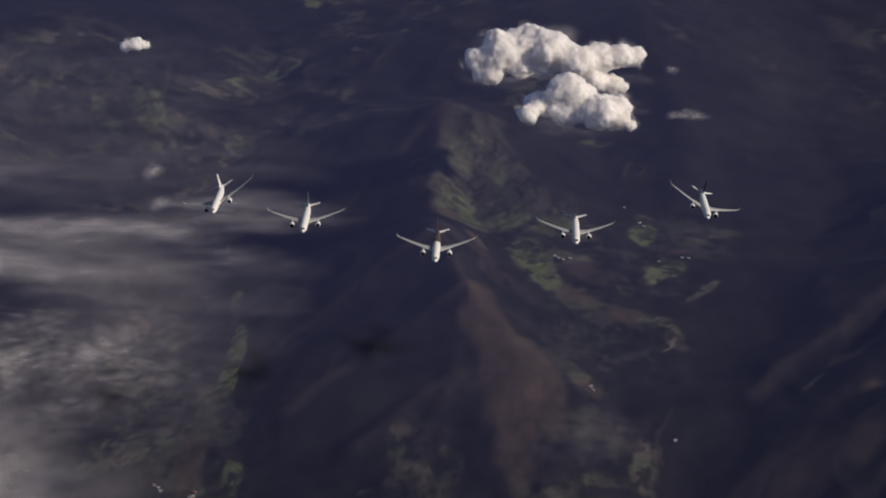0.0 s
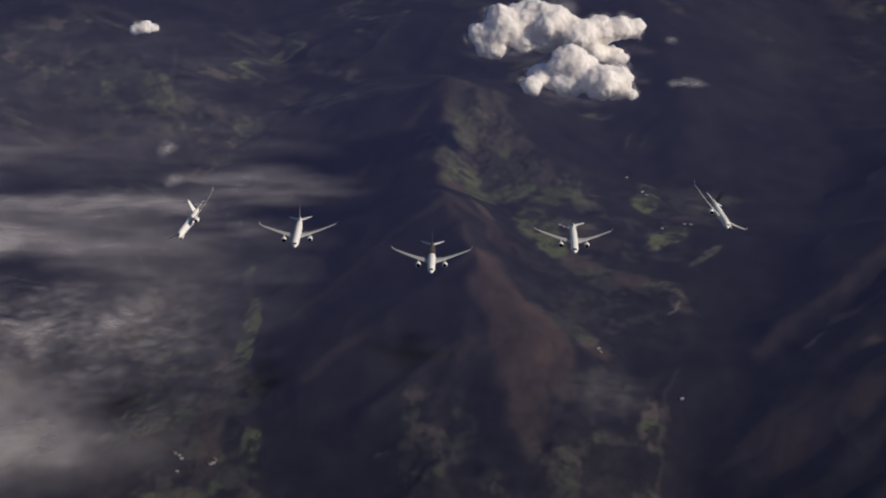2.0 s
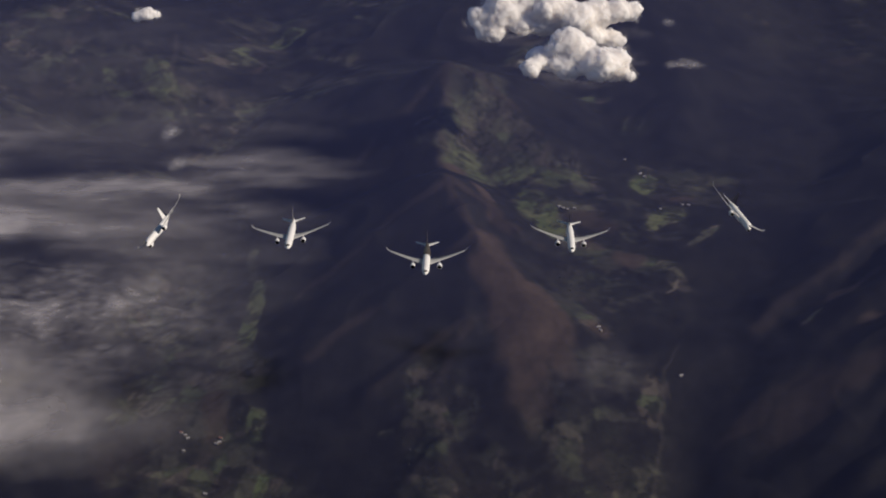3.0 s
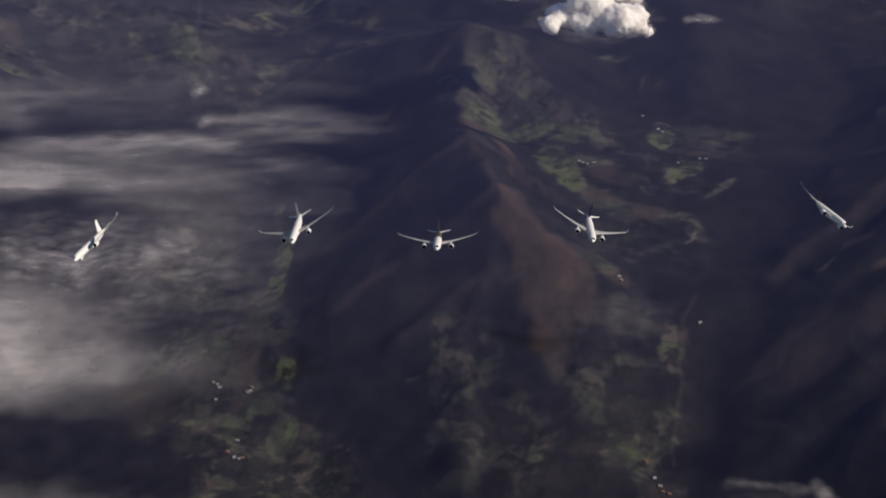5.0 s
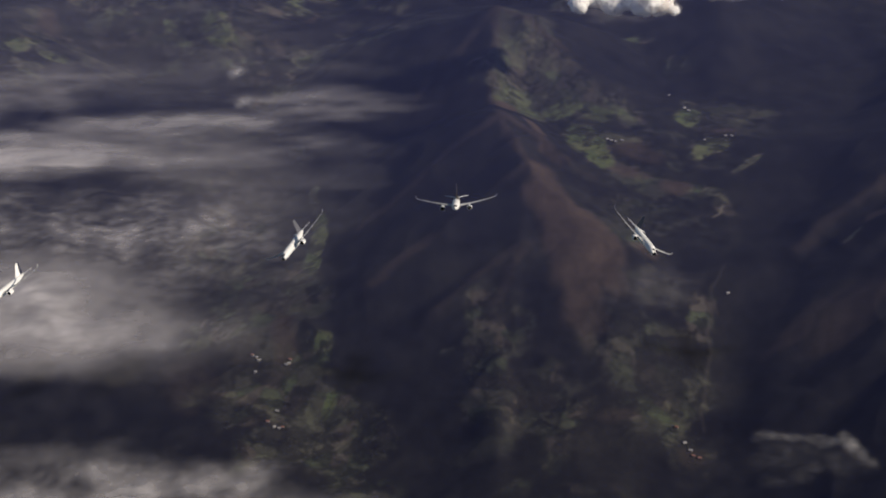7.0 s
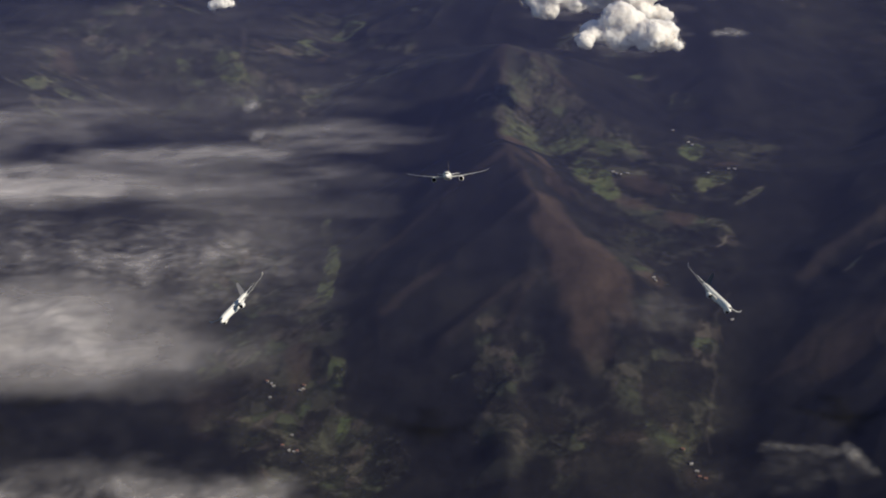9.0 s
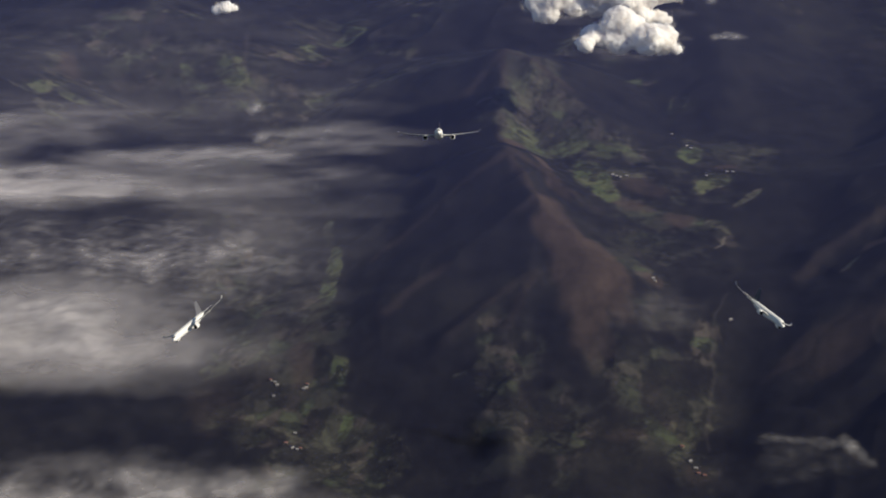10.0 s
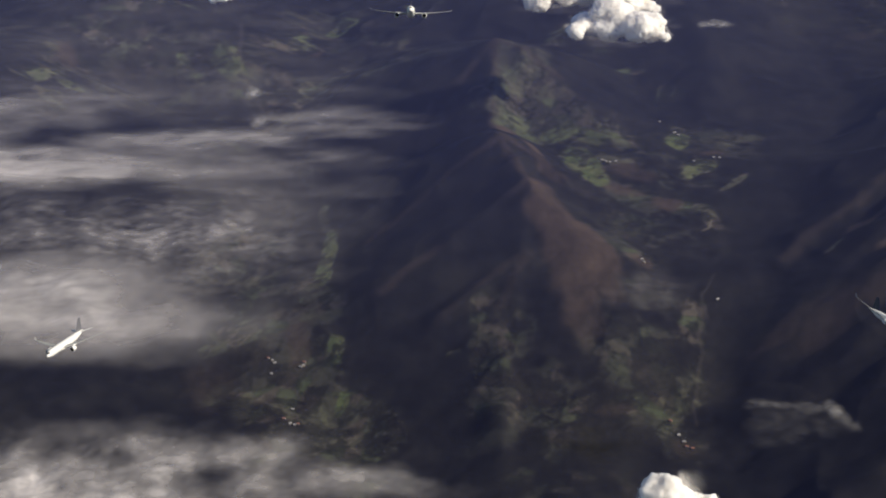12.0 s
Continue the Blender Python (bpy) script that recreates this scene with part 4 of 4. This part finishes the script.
def build_trees():
    """Copses: uneven clumps of leaves between the fields."""
    rng = np.random.default_rng(12)
    x, y = rng.uniform(-560, 420, 120000), rng.uniform(1600, 2720, 120000)
    meadow = patches(x + 12 * fbm(x, y, 40, 3, 61), y + 12 * fbm(x, y, 40, 3, 67), GREEN + OLIVE, 0.5, 8, 0.3)
    chance = (meadow > 0.10) * (copses(x, y) > 0.7) * 0.07
    pick = np.flatnonzero(rng.random(len(x)) < chance)[:14000]
    x, y = x[pick], y[pick]
    z = land(x, y)
    ball_co, ball_tri = BALLS[1]
    cos, tris = [], []
    for k in range(len(x)):
        for j in range(2):
            r = rng.uniform(0.5, 0.9)
            wob = 1 + rng.uniform(-0.32, 0.32, (len(ball_co), 1))
            off = rng.uniform(-2.0, 2.0, 3) * (1, 1, 0.5)
            cos.append(ball_co * wob * (r, r, r * rng.uniform(0.8, 1.25)) + (x[k] + off[0], y[k] + off[1], z[k] + r * 0.8 + off[2] * 0.5 + 0.8))
            tris.append(ball_tri + len(ball_co) * len(tris))
    co, tri = np.concatenate(cos), np.concatenate(tris)
    mesh = bpy.data.meshes.new("copse_trees")
    mesh.vertices.add(len(co))
    mesh.vertices.foreach_set("co", co.ravel())
    mesh.loops.add(tri.size)
    mesh.loops.foreach_set("vertex_index", tri.ravel())
    mesh.polygons.add(len(tri))
    mesh.polygons.foreach_set("loop_start", np.arange(len(tri)) * 3)
    mesh.update(calc_edges=True)
    ob = link_mesh("copse_trees", mesh, leaf_material())
    return tagged(ob, "dark trees in copses between the fields", "trees", kind="stuff")


build_houses()
build_trees()


# ---- what moves: seconds, x, y, z, pitch, roll and yaw of each airliner ----
FLIGHTS = [
    [
        (0, -233.3, 1315, 705.5, -9.6, -24.4, 5.4),
        (0.5, -239.6, 1294.8, 700.7, -10.2, -31.4, 4.7),
        (1, -247.5, 1274.3, 695.6, -11, -38.2, 3.5),
        (1.5, -256.4, 1253.6, 690.1, -11.4, -44.4, 2.9),
        (2, -267.3, 1232.9, 684.8, -11.5, -49.3, 2.9),
        (2.5, -280.4, 1212.1, 679.7, -11.5, -52, 2.6),
        (3, -296.1, 1190.7, 674.4, -11.5, -53.1, 2),
        (4.8, -368.3, 1110, 651.5, -9.1, -45.5, -4.3),
        (5, -377.1, 1100.2, 648.7, -9.1, -44.2, -5.4),
        (5.5, -400.2, 1075.6, 641.7, -8.8, -40.8, -7.6),
        (6, -426, 1050, 634.7, -8.6, -37.4, -8.2),
        (6.5, -452.3, 1024.4, 627.8, -8.7, -34.4, -9.4),
        (7, -479.8, 998.6, 621.4, -8.6, -31.8, -10.1),
        (8.5, -565, 921.5, 601.4, -8.6, -28.8, -12.9),
        (10, -659.2, 844.4, 581.5, -8.6, -26.8, -14.9),
        (12, -798.8, 741.6, 554.9, -8.6, -26.8, -14.9),
    ],
    [
        (0, -153.9, 1268.4, 716.5, -10.1, -2.9, 2.8),
        (1, -162, 1226.1, 711, -10.1, -2.1, 2.6),
        (2, -169.8, 1183.2, 705.9, -10.1, -1.7, 2.6),
        (3, -177.7, 1140.3, 702.1, -10.5, -3.9, 2.6),
        (5, -195.2, 1050.5, 695.6, -11.9, -19.9, 4),
        (5.5, -200.8, 1028.4, 693.8, -13.2, -26.2, 4.4),
        (6, -207.5, 1006.2, 692.1, -14.1, -32.6, 4.2),
        (6.5, -216.5, 984.2, 691.1, -15.1, -38, 3.6),
        (7, -227, 962.2, 690, -15.3, -42.6, 3.4),
        (8.8, -279, 884.6, 687.2, -14.9, -46.1, 1.2),
        (9, -286.3, 876, 686.6, -14.8, -44.9, 0.6),
        (9.5, -305, 854.2, 684.9, -14.9, -41.6, -0.9),
        (10.5, -348.3, 810.2, 681.2, -14.9, -32.5, -4.7),
        (11, -372.1, 788.2, 679.2, -14.7, -26.9, -5.9),
        (11.5, -396.5, 766.7, 678, -14.7, -20.3, -7),
        (12, -422.5, 745.1, 676.7, -14.5, -13.3, -8.1),
    ],
    [
        (0, -45.6, 1235.6, 715, -8.8, -1.6, 1.1),
        (1, -52.4, 1193, 709.5, -10.9, -2.1, 1.8),
        (2, -59.5, 1150.3, 705, -10.5, -0.4, 1.7),
        (3, -66.6, 1107.3, 701, -10.1, -0.9, 1),
        (5, -80.4, 1023.5, 702.4, -19.7, -1.5, 1),
        (5.5, -84, 1005.3, 707, -21.2, -2.1, 0.9),
        (6, -88, 988.4, 714, -21.5, -2.9, 0.8),
        (6.5, -92.3, 972, 722, -22.3, -2.9, 1),
        (7, -96.6, 956.5, 731.5, -22.8, -1.9, 1.8),
        (9, -116.2, 902.7, 790.7, -27.5, -3, 2.3),
        (9.5, -122.1, 892, 808.4, -29.3, -1.7, 2.8),
        (10.5, -132.8, 873.8, 849, -28.7, 0, 1.8),
        (11, -139.3, 865.8, 870.9, -27.9, 0.5, 1.6),
        (12, -151, 850.5, 914.5, -25.9, 1.8, 2),
    ],
    [
        (0, 65.8, 1278.3, 713.1, -10.2, -0.6, -0.6),
        (1, 60.1, 1235.5, 707.8, -9.4, -1, -0.2),
        (2, 54.1, 1192.9, 703.1, -10.3, -0.4, -0.1),
        (3, 48.5, 1150.7, 699.6, -10.2, 1.3, -0.1),
        (4.8, 41, 1074.3, 692.3, -12.8, 16.4, -2.5),
        (5.5, 41.6, 1045.9, 689.8, -14, 24.2, -2.8),
        (6, 43.4, 1025.9, 688.1, -15, 30, -2.7),
        (6.5, 46.7, 1005.9, 686.1, -15.9, 36.3, -1.4),
        (7, 52.8, 985.6, 683.5, -16.6, 42, -0.8),
        (8.8, 91.7, 919.2, 678.8, -15.5, 45.8, 2.5),
        (9, 98.1, 912, 678.5, -15.4, 45.1, 3.3),
        (9.5, 115.2, 893.7, 677.3, -15, 43.1, 5.2),
        (10, 134.9, 874.9, 675.5, -15, 40.9, 6.8),
        (10.5, 156.7, 855.9, 673.8, -15.4, 39.1, 7.7),
        (11, 181.2, 837.1, 673, -16.1, 37.3, 8.2),
        (11.5, 207.1, 818.4, 672.8, -16.6, 35.8, 9.1),
        (12, 234.1, 799.7, 673, -16.2, 34.4, 10.5),
    ],
    [
        (0, 174.7, 1332.5, 713.9, -9.5, 19.3, -3.1),
        (0.5, 173.3, 1312.2, 710.6, -10.2, 25.7, -3.1),
        (1, 173.2, 1291.4, 706.8, -11.3, 32, -3.4),
        (1.5, 175, 1270.5, 703.1, -12.3, 37.6, -2.9),
        (2, 178.5, 1249.4, 699.4, -12.4, 41.4, -2.7),
        (2.5, 184.1, 1228.3, 696.4, -12.7, 42.7, -1.5),
        (3, 191.7, 1206.9, 692.9, -13.1, 43, -0.5),
        (5, 242.8, 1120.4, 678.2, -14.4, 41.9, 4.1),
        (5.5, 261.1, 1099.1, 674.9, -12.8, 41.2, 6.3),
        (6, 281.8, 1076.9, 670.6, -10.4, 40.7, 7.8),
        (7.5, 347.1, 1011.7, 659.2, -7.4, 38.9, 10.8),
        (9.5, 455.1, 924.7, 644, -5.4, 37.7, 12.8),
        (12, 623.8, 815.9, 625, -5.4, 37.7, 12.8),
    ],
]


def motions():
    for plane, rows in zip(FLEET, FLIGHTS):
        walk(plane, [(t, pose(*row)) for t, *row in rows])


motions()
